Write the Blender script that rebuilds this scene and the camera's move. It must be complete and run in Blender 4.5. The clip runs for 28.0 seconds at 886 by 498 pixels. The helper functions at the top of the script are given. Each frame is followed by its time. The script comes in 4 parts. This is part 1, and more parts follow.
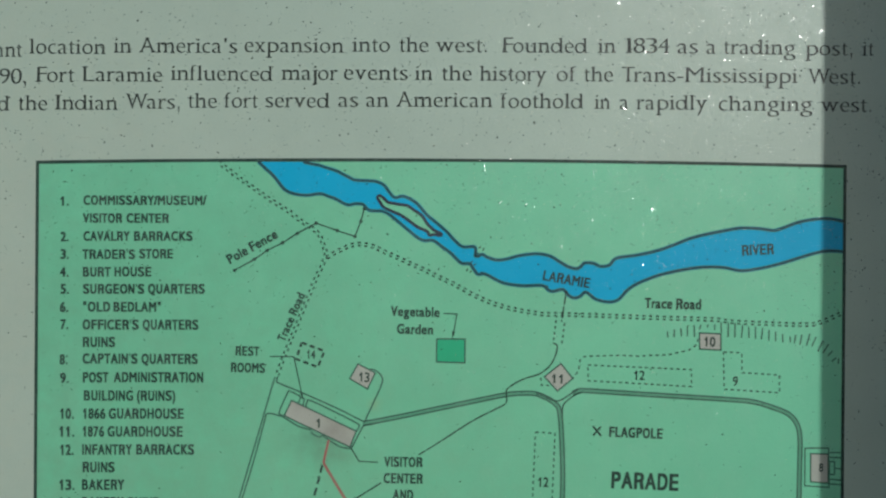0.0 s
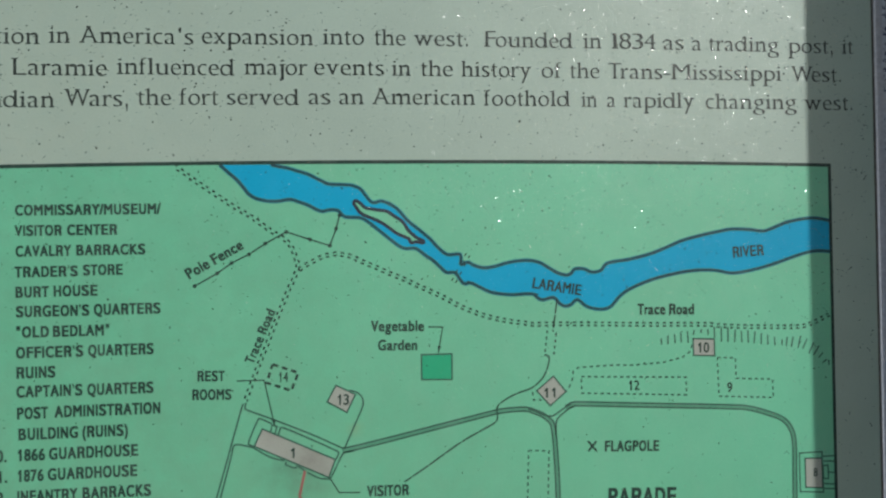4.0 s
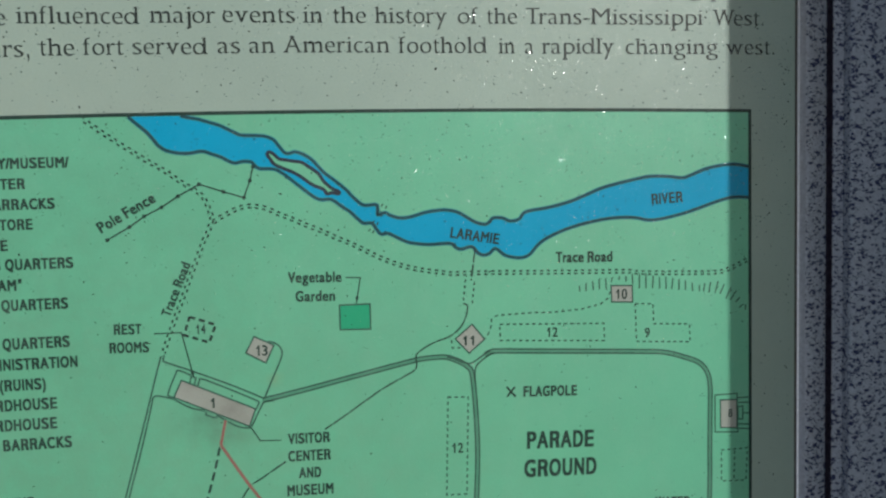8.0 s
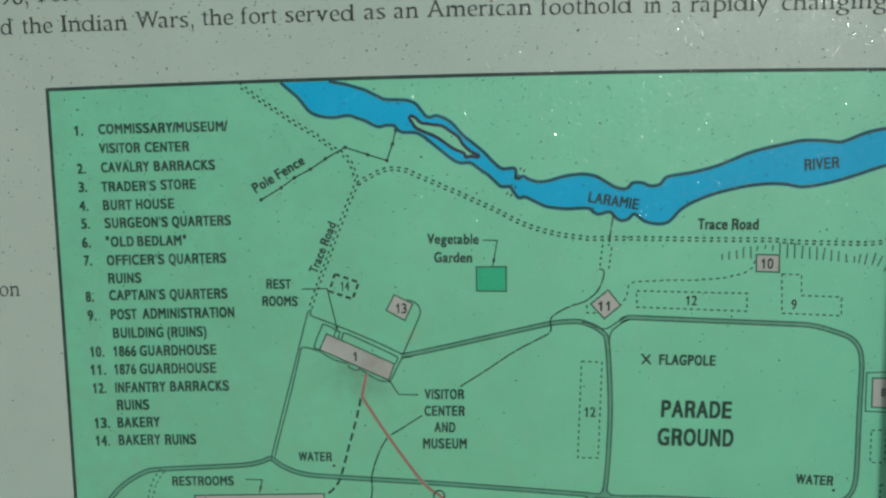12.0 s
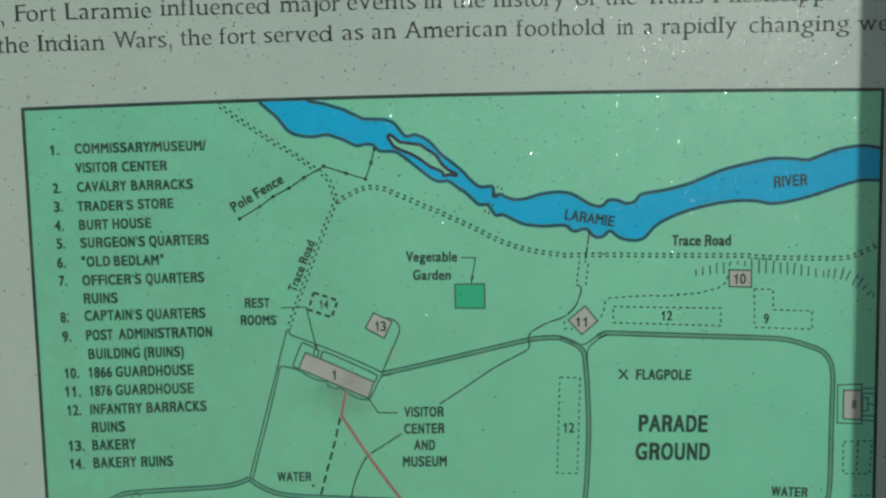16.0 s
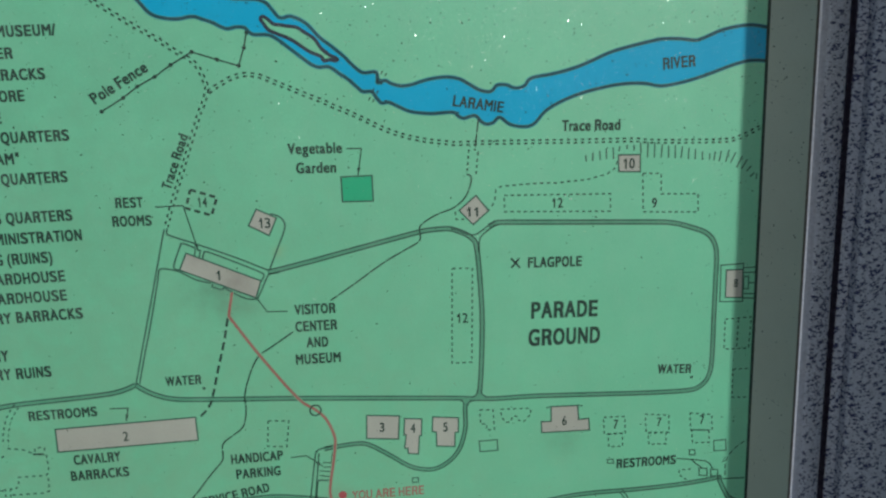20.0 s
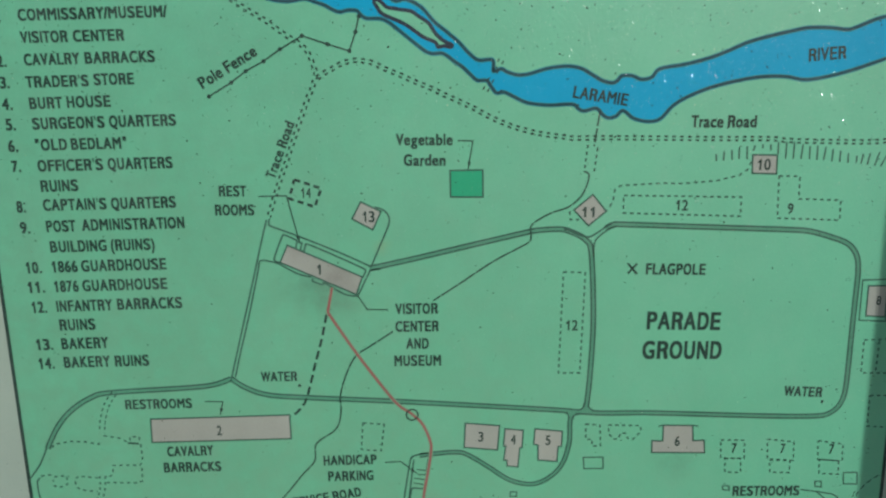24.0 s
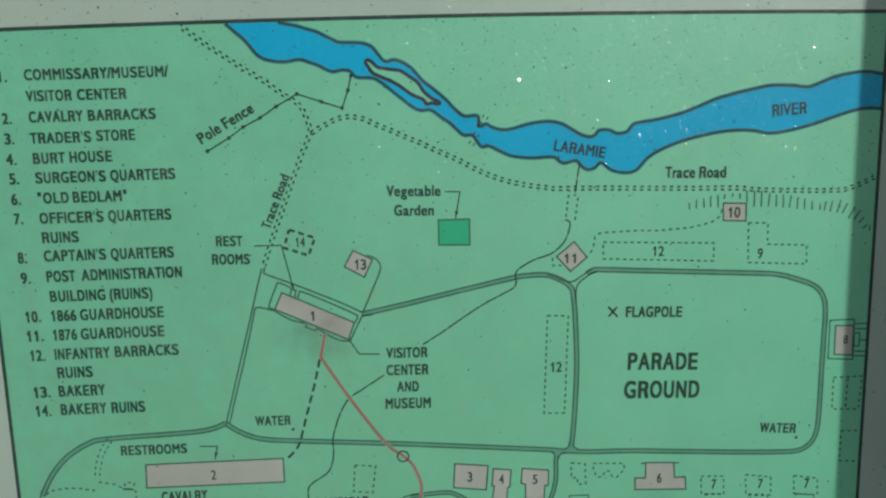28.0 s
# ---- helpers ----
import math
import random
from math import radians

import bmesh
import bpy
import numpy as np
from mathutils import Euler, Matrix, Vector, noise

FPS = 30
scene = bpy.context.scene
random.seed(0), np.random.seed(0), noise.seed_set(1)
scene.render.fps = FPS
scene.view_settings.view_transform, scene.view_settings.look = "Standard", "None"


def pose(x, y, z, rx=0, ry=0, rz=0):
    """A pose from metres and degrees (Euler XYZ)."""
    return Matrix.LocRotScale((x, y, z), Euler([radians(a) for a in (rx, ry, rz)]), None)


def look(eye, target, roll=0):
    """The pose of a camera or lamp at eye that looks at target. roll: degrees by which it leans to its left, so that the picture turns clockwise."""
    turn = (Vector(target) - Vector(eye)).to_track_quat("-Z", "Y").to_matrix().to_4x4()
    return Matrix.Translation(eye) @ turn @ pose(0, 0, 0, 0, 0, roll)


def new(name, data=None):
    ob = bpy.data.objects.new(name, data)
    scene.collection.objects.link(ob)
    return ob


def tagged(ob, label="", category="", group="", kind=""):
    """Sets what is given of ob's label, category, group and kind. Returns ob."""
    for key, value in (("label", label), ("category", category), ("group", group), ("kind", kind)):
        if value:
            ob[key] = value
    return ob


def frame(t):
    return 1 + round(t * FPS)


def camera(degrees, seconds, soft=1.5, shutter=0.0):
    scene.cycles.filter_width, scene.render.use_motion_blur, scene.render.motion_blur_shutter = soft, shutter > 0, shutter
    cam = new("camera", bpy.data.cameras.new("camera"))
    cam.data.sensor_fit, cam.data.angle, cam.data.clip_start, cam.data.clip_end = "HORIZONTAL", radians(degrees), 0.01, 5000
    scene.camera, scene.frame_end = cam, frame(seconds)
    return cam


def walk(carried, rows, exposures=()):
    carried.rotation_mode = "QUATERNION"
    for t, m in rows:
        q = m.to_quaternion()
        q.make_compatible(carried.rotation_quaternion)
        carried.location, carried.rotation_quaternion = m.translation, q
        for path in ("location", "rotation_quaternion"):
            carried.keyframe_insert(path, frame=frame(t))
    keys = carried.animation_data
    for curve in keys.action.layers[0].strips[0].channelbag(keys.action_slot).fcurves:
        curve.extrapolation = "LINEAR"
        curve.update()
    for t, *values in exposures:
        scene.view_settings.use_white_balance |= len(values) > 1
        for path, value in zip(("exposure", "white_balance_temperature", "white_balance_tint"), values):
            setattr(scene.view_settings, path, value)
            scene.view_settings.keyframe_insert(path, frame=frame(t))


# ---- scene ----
import functools

# The sign stands in the plane y = 0 and faces -y; TOP is the height of the printed map's upper border.
TOP = 1.50
cam = camera(61.80, 28.0, soft=2.32)
# seconds, eye (z from the map's upper border), yaw, pitch, roll
ROWS = [
    (0, 0.0024, -0.5498, -0.0623, 0.03, -0.09, 0.45),
    (0.3, -0.0320, -0.5520, -0.0580, -1.66, -0.06, 0.80),
    (0.5, -0.0488, -0.5482, -0.0626, -2.76, 0.65, 1.20),
    (1, -0.0570, -0.5428, -0.0584, -5.18, 0.31, 1.53),
    (1.5, -0.0622, -0.5336, -0.0619, -7.38, 0.47, 1.14),
    (2, -0.0660, -0.5299, -0.0638, -6.55, 0.78, 0.82),
    (2.5, -0.0595, -0.5217, -0.0608, -6.72, 0.85, 0.50),
    (3, -0.0566, -0.5133, -0.0648, -6.49, 1.03, -0.15),
    (3.5, -0.0507, -0.5102, -0.0644, -6.44, 0.92, -0.49),
    (5.5, -0.0208, -0.5019, -0.0663, -6.19, -0.03, -1.81),
    (6, -0.0171, -0.5018, -0.0649, -6.52, -0.68, -1.83),
    (6.5, -0.0122, -0.4987, -0.0612, -6.98, -1.29, -1.46),
    (7, -0.0026, -0.5071, -0.0641, -7.08, -1.67, -1.74),
    (7.5, 0.0017, -0.5094, -0.0642, -7.00, -2.46, -1.36),
    (8, 0.0056, -0.5135, -0.0629, -7.27, -3.38, -1.48),
    (8.5, 0.0034, -0.5080, -0.0648, -7.79, -3.77, -1.87),
    (9, -0.0066, -0.5093, -0.0711, -7.21, -3.72, -2.06),
    (9.5, -0.0133, -0.5184, -0.0705, -4.01, -3.81, -1.88),
    (10, -0.0146, -0.5153, -0.0675, -2.27, -4.45, -1.35),
    (10.5, -0.0164, -0.5001, -0.0683, -0.99, -5.02, -1.10),
    (11, -0.0138, -0.5001, -0.0688, 0.10, -5.62, -0.62),
    (11.5, -0.0095, -0.5061, -0.0675, 1.12, -5.96, -0.83),
    (12, -0.0112, -0.5180, -0.0646, 1.55, -5.76, -1.01),
    (12.5, -0.0080, -0.5292, -0.0649, 1.57, -5.39, -1.65),
    (14.5, -0.0189, -0.5222, -0.0646, 0.20, -4.82, -0.85),
    (15, -0.0178, -0.5210, -0.0648, -0.00, -4.67, -0.91),
    (15.5, -0.0158, -0.5211, -0.0653, -0.22, -4.44, -0.93),
    (16, -0.0133, -0.5219, -0.0656, -0.37, -4.28, -1.22),
    (16.5, -0.0136, -0.5227, -0.0647, -0.78, -4.11, -1.39),
    (17, -0.0095, -0.5194, -0.0658, -1.75, -4.06, -1.58),
    (17.5, -0.0032, -0.5174, -0.0735, -3.05, -4.27, -2.01),
    (17.8, 0.0060, -0.5120, -0.0680, -3.58, -6.67, -2.00),
    (18, 0.0048, -0.5100, -0.0750, -4.88, -7.04, -1.95),
    (18.5, 0.0085, -0.5113, -0.0786, -5.70, -8.58, -2.20),
    (19, 0.0123, -0.5157, -0.0759, -6.21, -10.17, -2.12),
    (19.5, 0.0128, -0.5137, -0.0796, -6.15, -10.89, -2.35),
    (20, 0.0131, -0.5085, -0.0791, -5.93, -11.62, -2.22),
    (20.5, 0.0175, -0.4985, -0.0805, -5.57, -12.47, -2.27),
    (21, 0.0180, -0.4863, -0.0837, -4.68, -13.05, -2.32),
    (21.5, 0.0093, -0.4764, -0.0847, -1.88, -13.20, -1.93),
    (22, -0.0000, -0.4681, -0.0838, -0.31, -13.59, -1.17),
    (22.5, -0.0091, -0.4663, -0.0833, 0.31, -13.63, -0.67),
    (24.5, -0.0117, -0.4825, -0.0824, -0.70, -11.01, -1.40),
    (25, -0.0130, -0.4882, -0.0799, -0.68, -10.70, -1.58),
    (25.5, -0.0165, -0.4924, -0.0788, -0.47, -10.22, -1.28),
    (26, -0.0192, -0.4984, -0.0771, -0.70, -9.46, -1.06),
    (26.5, -0.0208, -0.4908, -0.0784, -0.92, -9.47, -1.28),
    (27, -0.0241, -0.4984, -0.0768, -1.42, -9.17, -1.24),
    (27.5, -0.0223, -0.4976, -0.0772, -1.82, -8.97, -1.50),
    (28, -0.0177, -0.4962, -0.0730, -2.12, -8.80, -1.40),
]


def eye_pose(x, y, z, yaw, pitch, roll):
    turn = Euler((radians(90 + pitch), 0, radians(yaw))).to_matrix().to_4x4()
    return Matrix.Translation((x, y, TOP + z)) @ turn @ pose(0, 0, 0, 0, 0, roll)


walk(cam, [(t, eye_pose(*row)) for t, *row in ROWS], exposures=[(0.0, 0.035, 6500, 10), (28.0, 0.035, 6500, 10)])

# ---- light: clear day, the sun high, in front of the sign and to its right ----
SUN_UP, SUN_SIDE = radians(27), radians(33)
to_sun = Vector((math.sin(SUN_SIDE) * math.cos(SUN_UP), -math.cos(SUN_SIDE) * math.cos(SUN_UP), math.sin(SUN_UP)))
world = bpy.data.worlds.new("sky")
scene.world = world
world.use_nodes = True
sky = world.node_tree.nodes.new("ShaderNodeTexSky")
sky.sky_type, sky.sun_disc = "NISHITA", False
sky.sun_elevation, sky.sun_rotation = SUN_UP, math.pi - SUN_SIDE
background = world.node_tree.nodes["Background"]
background.inputs["Strength"].default_value = 0.075
world.node_tree.links.new(sky.outputs["Color"], background.inputs["Color"])
sun = new("sun", bpy.data.lights.new("sun", "SUN"))
sun.data.energy, sun.data.angle, sun.data.color = 2.05, radians(0.65), (0.985, 0.97, 0.925)
sun.matrix_world = look((3, -4, 5), Vector((3, -4, 5)) - to_sun)


# ---- materials ----
def shader(name, rough=0.5, metal=0.0, coat=0.0):
    m = bpy.data.materials.new(name)
    m.use_nodes = True
    b = m.node_tree.nodes["Principled BSDF"]
    b.inputs["Roughness"].default_value, b.inputs["Metallic"].default_value = rough, metal
    b.inputs["Coat Weight"].default_value = coat
    b.inputs["Coat Roughness"].default_value = 0.3
    return m, m.node_tree.nodes, m.node_tree.links, b


def noise_node(nodes, links, scale, detail=4.0, rough=0.6, stretch=None):
    co = nodes.new("ShaderNodeTexCoord")
    n = nodes.new("ShaderNodeTexNoise")
    n.inputs["Scale"].default_value, n.inputs["Detail"].default_value, n.inputs["Roughness"].default_value = scale, detail, rough
    if stretch:
        mp = nodes.new("ShaderNodeMapping")
        mp.inputs["Scale"].default_value = stretch
        links.new(co.outputs["Object"], mp.inputs["Vector"])
        links.new(mp.outputs["Vector"], n.inputs["Vector"])
    else:
        links.new(co.outputs["Object"], n.inputs["Vector"])
    return n


def ramp(nodes, links, source, stops):
    r = nodes.new("ShaderNodeValToRGB")
    while len(r.color_ramp.elements) < len(stops):
        r.color_ramp.elements.new(0.5)
    for e, (at, c) in zip(r.color_ramp.elements, stops):
        e.position, e.color = at, (*c, 1)
    links.new(source, r.inputs["Fac"])
    return r


def blend(nodes, links, kind, fac, a, b):
    m = nodes.new("ShaderNodeMix")
    m.data_type, m.blend_type = "RGBA", kind
    for sock, v in ((m.inputs[0], fac), (m.inputs[6], a), (m.inputs[7], b)):
        if hasattr(v, "links"):
            links.new(v, sock)
        else:
            sock.default_value = v if isinstance(v, float) else (*v, 1)
    return m.outputs[2]


def print_material(name, colour, spread=0.10, rough=0.43, tone_patches=(), gloss=0.5, dust=0.09):
    """Ink under a weathered clear face: clouded at hand size, grained at millimetre size, with faint rubbed patches."""
    m, nodes, links, b = shader(name, rough)
    b.inputs["Specular IOR Level"].default_value = gloss
    lo, hi = [tuple(min(1.0, c * k) for c in colour) for k in (1 - spread, 1 + spread)]
    cloud = ramp(nodes, links, noise_node(nodes, links, 14, 5).outputs["Fac"], [(0.3, lo), (0.7, hi)])
    grain = ramp(nodes, links, noise_node(nodes, links, 900, 3).outputs["Fac"], [(0.3, (0.90,) * 3), (0.7, (1.0,) * 3)])
    colour_out = blend(nodes, links, "MULTIPLY", 1.0, cloud.outputs["Color"], grain.outputs["Color"])
    wear = ramp(nodes, links, noise_node(nodes, links, 160, 6, 0.75, (1.0, 1.0, 0.45)).outputs["Fac"], [(0.66, (0, 0, 0)), (0.80, (1, 1, 1))])
    haze = tuple(c + dust * 1.6 * (0.55 - c) for c in colour)
    colour_out = blend(nodes, links, "MIX", wear.outputs["Color"], colour_out, haze)
    film = ramp(nodes, links, noise_node(nodes, links, 38, 7, 0.72, (1.0, 1.0, 0.7)).outputs["Fac"], [(0.46, (0, 0, 0)), (0.78, (dust,) * 3)])
    colour_out = blend(nodes, links, "MIX", film.outputs["Color"], colour_out, (0.46, 0.56, 0.50))
    spots = ramp(nodes, links, noise_node(nodes, links, 420, 2, 0.5).outputs["Fac"], [(0.68, (0, 0, 0)), (0.76, (dust * 1.8,) * 3)])
    colour_out = blend(nodes, links, "MIX", spots.outputs["Color"], colour_out, (0.52, 0.60, 0.54))
    # Each patch fades out from its middle: stains, and broad changes of tone.
    for sx, sz, size, tone in tone_patches:
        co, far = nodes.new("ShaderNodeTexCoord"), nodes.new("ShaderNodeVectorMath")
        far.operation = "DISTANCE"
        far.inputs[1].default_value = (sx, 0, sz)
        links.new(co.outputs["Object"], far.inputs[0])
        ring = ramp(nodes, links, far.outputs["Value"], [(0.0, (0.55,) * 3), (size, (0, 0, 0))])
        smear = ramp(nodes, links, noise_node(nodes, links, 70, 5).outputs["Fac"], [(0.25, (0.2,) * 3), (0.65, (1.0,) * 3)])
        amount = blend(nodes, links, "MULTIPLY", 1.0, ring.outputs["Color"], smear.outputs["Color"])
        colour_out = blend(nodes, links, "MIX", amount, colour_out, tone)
    links.new(colour_out, b.inputs["Base Color"])
    bump = nodes.new("ShaderNodeBump")
    bump.inputs["Strength"].default_value, bump.inputs["Distance"].default_value = 0.25, 0.0004
    links.new(noise_node(nodes, links, 420, 4).outputs["Fac"], bump.inputs["Height"])
    links.new(bump.outputs["Normal"], b.inputs["Normal"])
    rr = ramp(nodes, links, noise_node(nodes, links, 60, 5).outputs["Fac"], [(0.3, (rough - 0.03,) * 3), (0.7, (rough + 0.05,) * 3)])
    links.new(rr.outputs["Color"], b.inputs["Roughness"])
    return m


WHITE = print_material("weathered_white_panel", (0.340, 0.460, 0.392), 0.05, 0.52, gloss=0.82, tone_patches=[(-0.42, -0.06, 0.40, (0.405, 0.460, 0.375))])
# First two: broad darker, greyer patches; the rest: small smudge stains.
GREEN = print_material("map_green", (0.136, 0.551, 0.334), 0.06, 0.52, gloss=0.85, tone_patches=[(-0.40, -0.22, 0.55, (0.122, 0.285, 0.186)), (-0.08, -0.50, 0.45, (0.195, 0.400, 0.242)), (-0.095, -0.203, 0.026, (0.06, 0.17, 0.11)), (-0.078, -0.212, 0.018, (0.10, 0.12, 0.09)), (0.152, -0.336, 0.017, (0.09, 0.22, 0.14)), (-0.018, -0.376, 0.022, (0.17, 0.17, 0.12)), (-0.048, -0.178, 0.006, (0.25, 0.36, 0.18))])
BLUE = print_material("river_blue", (0.001, 0.385, 0.640), 0.05, gloss=0.25, dust=0.02)
BEIGE = print_material("building_grey", (0.372, 0.405, 0.358), 0.10, tone_patches=[(-0.078, -0.198, 0.024, (0.16, 0.15, 0.13)), (-0.105, -0.178, 0.016, (0.24, 0.23, 0.21))])
GARDEN_GREEN = print_material("garden_green", (0.018, 0.41, 0.21), 0.06, dust=0.04)
INK = print_material("dark_ink", (0.022, 0.053, 0.043), 0.2, gloss=0.25)
TEXT_INK = print_material("text_ink", (0.038, 0.050, 0.047), 0.2, gloss=0.25)
ROAD_INK = print_material("road_ink", (0.046, 0.128, 0.094), 0.2, gloss=0.25)
TRACE_INK = print_material("trace_ink", (0.022, 0.056, 0.043), 0.2, gloss=0.25)
GREEN_BLEED = print_material("ink_fringe_green", (0.094, 0.320, 0.200), 0.2)
BLUE_BLEED = print_material("ink_fringe_blue", (0.004, 0.230, 0.370), 0.2, gloss=0.25)
BANK_INK = print_material("bank_ink", (0.016, 0.072, 0.092), 0.2, gloss=0.25)
BANK_BLEED = print_material("bank_fringe_blue", (0.036, 0.300, 0.345), 0.15, gloss=0.25)
ISLAND_INK = print_material("island_ink", (0.030, 0.042, 0.062), 0.2, gloss=0.25)
RED_BLEED = print_material("red_fringe", (0.19, 0.37, 0.24), 0.1)
DASH_INK = print_material("dash_ink", (0.044, 0.122, 0.090), 0.2, gloss=0.25)
ROAD_FILL = print_material("road_fill", (0.090, 0.330, 0.205), 0.1)
DOT_RED = print_material("dot_red", (0.36, 0.060, 0.075), 0.1)
RED = print_material("red_ink", (0.33, 0.112, 0.104), 0.1)


def speckled(name, flecks=True, tone=1.0, least=-0.03):
    """Grey powder coat, with or without dark blue flecks, as on stone-look metal."""
    m, nodes, links, b = shader(name, 0.85)
    b.inputs["Specular IOR Level"].default_value = 0.22
    base = ramp(nodes, links, noise_node(nodes, links, 380, 4, 0.7).outputs["Fac"], [(0.30, (0.45 * tone, 0.485 * tone, 0.56 * tone)), (0.70, (0.645 * tone, 0.69 * tone, 0.77 * tone))])
    out = base.outputs["Color"]
    if flecks:
        for size, seed in ((320, 0.0), (490, 3.7)):
            co = nodes.new("ShaderNodeTexCoord")
            wob = noise_node(nodes, links, size * 1.7, 3, 0.6)
            shift = nodes.new("ShaderNodeVectorMath")
            shift.operation = "MULTIPLY_ADD"
            shift.inputs[1].default_value = (1.7 / size,) * 3
            links.new(wob.outputs["Color"], shift.inputs[0])
            links.new(co.outputs["Object"], shift.inputs[2])
            cell = nodes.new("ShaderNodeTexVoronoi")
            cell.inputs["Scale"].default_value = size
            off = nodes.new("ShaderNodeVectorMath")
            off.inputs[1].default_value = (seed, seed, seed)
            links.new(shift.outputs["Vector"], off.inputs[0])
            lean = nodes.new("ShaderNodeMapping")
            lean.inputs["Rotation"].default_value, lean.inputs["Scale"].default_value = (0, radians(24), 0), (0.62, 1.0, 1.15)
            links.new(off.outputs["Vector"], lean.inputs["Vector"])
            links.new(lean.outputs["Vector"], cell.inputs["Vector"])
            split = nodes.new("ShaderNodeSeparateColor")
            links.new(cell.outputs["Color"], split.inputs["Color"])
            grow = nodes.new("ShaderNodeMath")
            grow.operation = "MULTIPLY_ADD"
            grow.inputs[1].default_value, grow.inputs[2].default_value = 0.57, least
            links.new(split.outputs["Red"], grow.inputs[0])
            less = nodes.new("ShaderNodeMath")
            less.operation = "SUBTRACT"
            links.new(grow.outputs["Value"], less.inputs[0])
            links.new(cell.outputs["Distance"], less.inputs[1])
            spot = ramp(nodes, links, less.outputs["Value"], [(0.0, (0, 0, 0)), (0.07, (0.95,) * 3)])
            out = blend(nodes, links, "MIX", spot.outputs["Color"], out, (0.048, 0.056, 0.125))
    links.new(out, b.inputs["Base Color"])
    bump = nodes.new("ShaderNodeBump")
    bump.inputs["Strength"].default_value, bump.inputs["Distance"].default_value = 0.35, 0.0005
    links.new(noise_node(nodes, links, 520, 3).outputs["Fac"], bump.inputs["Height"])
    links.new(bump.outputs["Normal"], b.inputs["Normal"])
    return m


COAT = speckled("plain_grey_coating", False, 0.88)
SPARSE = speckled("sparsely_speckled_coating", True, 0.92, -0.05)
STONE = speckled("speckled_grey_coating", True, 0.88, 0.02)
BEAD = speckled("speckled_bead_coating", True, 0.94, 0.0)


def plain(name, lo, hi, scale, rough=0.6, metal=0.0):
    m, nodes, links, b = shader(name, rough, metal)
    c = ramp(nodes, links, noise_node(nodes, links, scale, 6).outputs["Fac"], [(0.3, lo), (0.7, hi)])
    links.new(c.outputs["Color"], b.inputs["Base Color"])
    return m


GROOVE_SHADE = plain("painted_groove_shade", (0.034, 0.030, 0.045), (0.070, 0.062, 0.090), 200, 0.9)
GROOVE_SHADE.node_tree.nodes["Principled BSDF"].inputs["Specular IOR Level"].default_value = 0.08
SEAM = plain("seam_shadow_dirt", (0.060, 0.060, 0.052), (0.120, 0.116, 0.102), 140, 0.9)
DIRT = plain("dirt_speck", (0.006, 0.009, 0.008), (0.020, 0.024, 0.021), 90, 0.8)
GROUND = plain("dry_ground", (0.16, 0.135, 0.098), (0.28, 0.245, 0.175), 3, 0.95)
SCUFF_GLINT = plain("pale_scuff_and_glint", (0.62, 0.70, 0.66), (0.80, 0.86, 0.82), 60, 0.6)
GLINT = plain("scratch_glint", (0.70, 0.73, 0.72), (0.84, 0.87, 0.86), 50, 0.23, 0.9)


# ---- building helpers ----
def part(name, bm, material, parent, label=""):
    me = bpy.data.meshes.new(name)
    bm.to_mesh(me)
    bm.free()
    me.materials.append(material)
    ob = new(name, me)
    ob.parent = parent
    return tagged(ob, label)


def mesh_part(name, verts, faces, material, parent, label=""):
    me = bpy.data.meshes.new(name)
    me.from_pydata(verts, [], faces)
    me.materials.append(material)
    ob = new(name, me)
    ob.parent = parent
    return tagged(ob, label)


def box(bm, lo, hi, bevel=0.0):
    r = bmesh.ops.create_cube(bm, size=1.0)["verts"]
    for v in r:
        v.co = Vector([lo[i] + (v.co[i] + 0.5) * (hi[i] - lo[i]) for i in range(3)])
    if bevel:
        es = list({e for v in r for e in v.link_edges})
        bmesh.ops.bevel(bm, geom=es, offset=bevel, segments=2, profile=0.5, affect="EDGES")


# ---- ground, and the sign's stand ----
bm = bmesh.new()
bmesh.ops.create_grid(bm, x_segments=60, y_segments=60, size=400)
for v in bm.verts:
    v.co.z = 0.0 if v.co.length < 20 else 0.6 * noise.noise(v.co * 0.02)
ground = part("ground", bm, GROUND, None)
tagged(ground, "dry bare ground round the sign", "ground", kind="structure")

LEFT, RIGHT, HIGH, LOW = -0.880, 0.336, 0.34, -0.66  # the panel's edges, from the middle and the upper border of the map
MAP_WIDE, MAP_HIGH = 600.0, 455.0

stand = new("sign_frame")
stand.location = (0, 0, TOP)
tagged(stand, "sign frame with speckled grey coating and rounded inner bead", "sign frame")


def rail_ring(name, profile, material, label=""):
    """Four mitred rails round the panel; the profile gives the distance out from the panel's edge and the height towards the viewer."""
    corners = [((LEFT, LOW), (-1, -1)), ((RIGHT, LOW), (1, -1)), ((RIGHT, HIGH), (1, 1)), ((LEFT, HIGH), (-1, 1))]
    for i in range(4):
        (ax, az), (sx, sz) = corners[i]
        (bx, bz), (tx, tz) = corners[(i + 1) % 4]
        n = len(profile)
        verts = [(ax + sx * d, -h, az + sz * d) for d, h in profile] + [(bx + tx * d, -h, bz + tz * d) for d, h in profile]
        faces = [(k, k + 1, n + k + 1, n + k) for k in range(n - 1)] + [tuple(range(n)), tuple(range(2 * n - 1, n - 1, -1))]
        ob = mesh_part(name, verts, faces, material, stand, label)
        for p in ob.data.polygons[: n - 1]:
            p.use_smooth = "bead" in name


# The seam strip's dark colour stands in for the thin shadow there.
rail_ring("seam", [(-0.0002, -0.004), (-0.0002, -0.0004), (0.0020, -0.0010), (0.0020, -0.004)], SEAM, "dirty seam along the panel's edge, its shadow painted in")
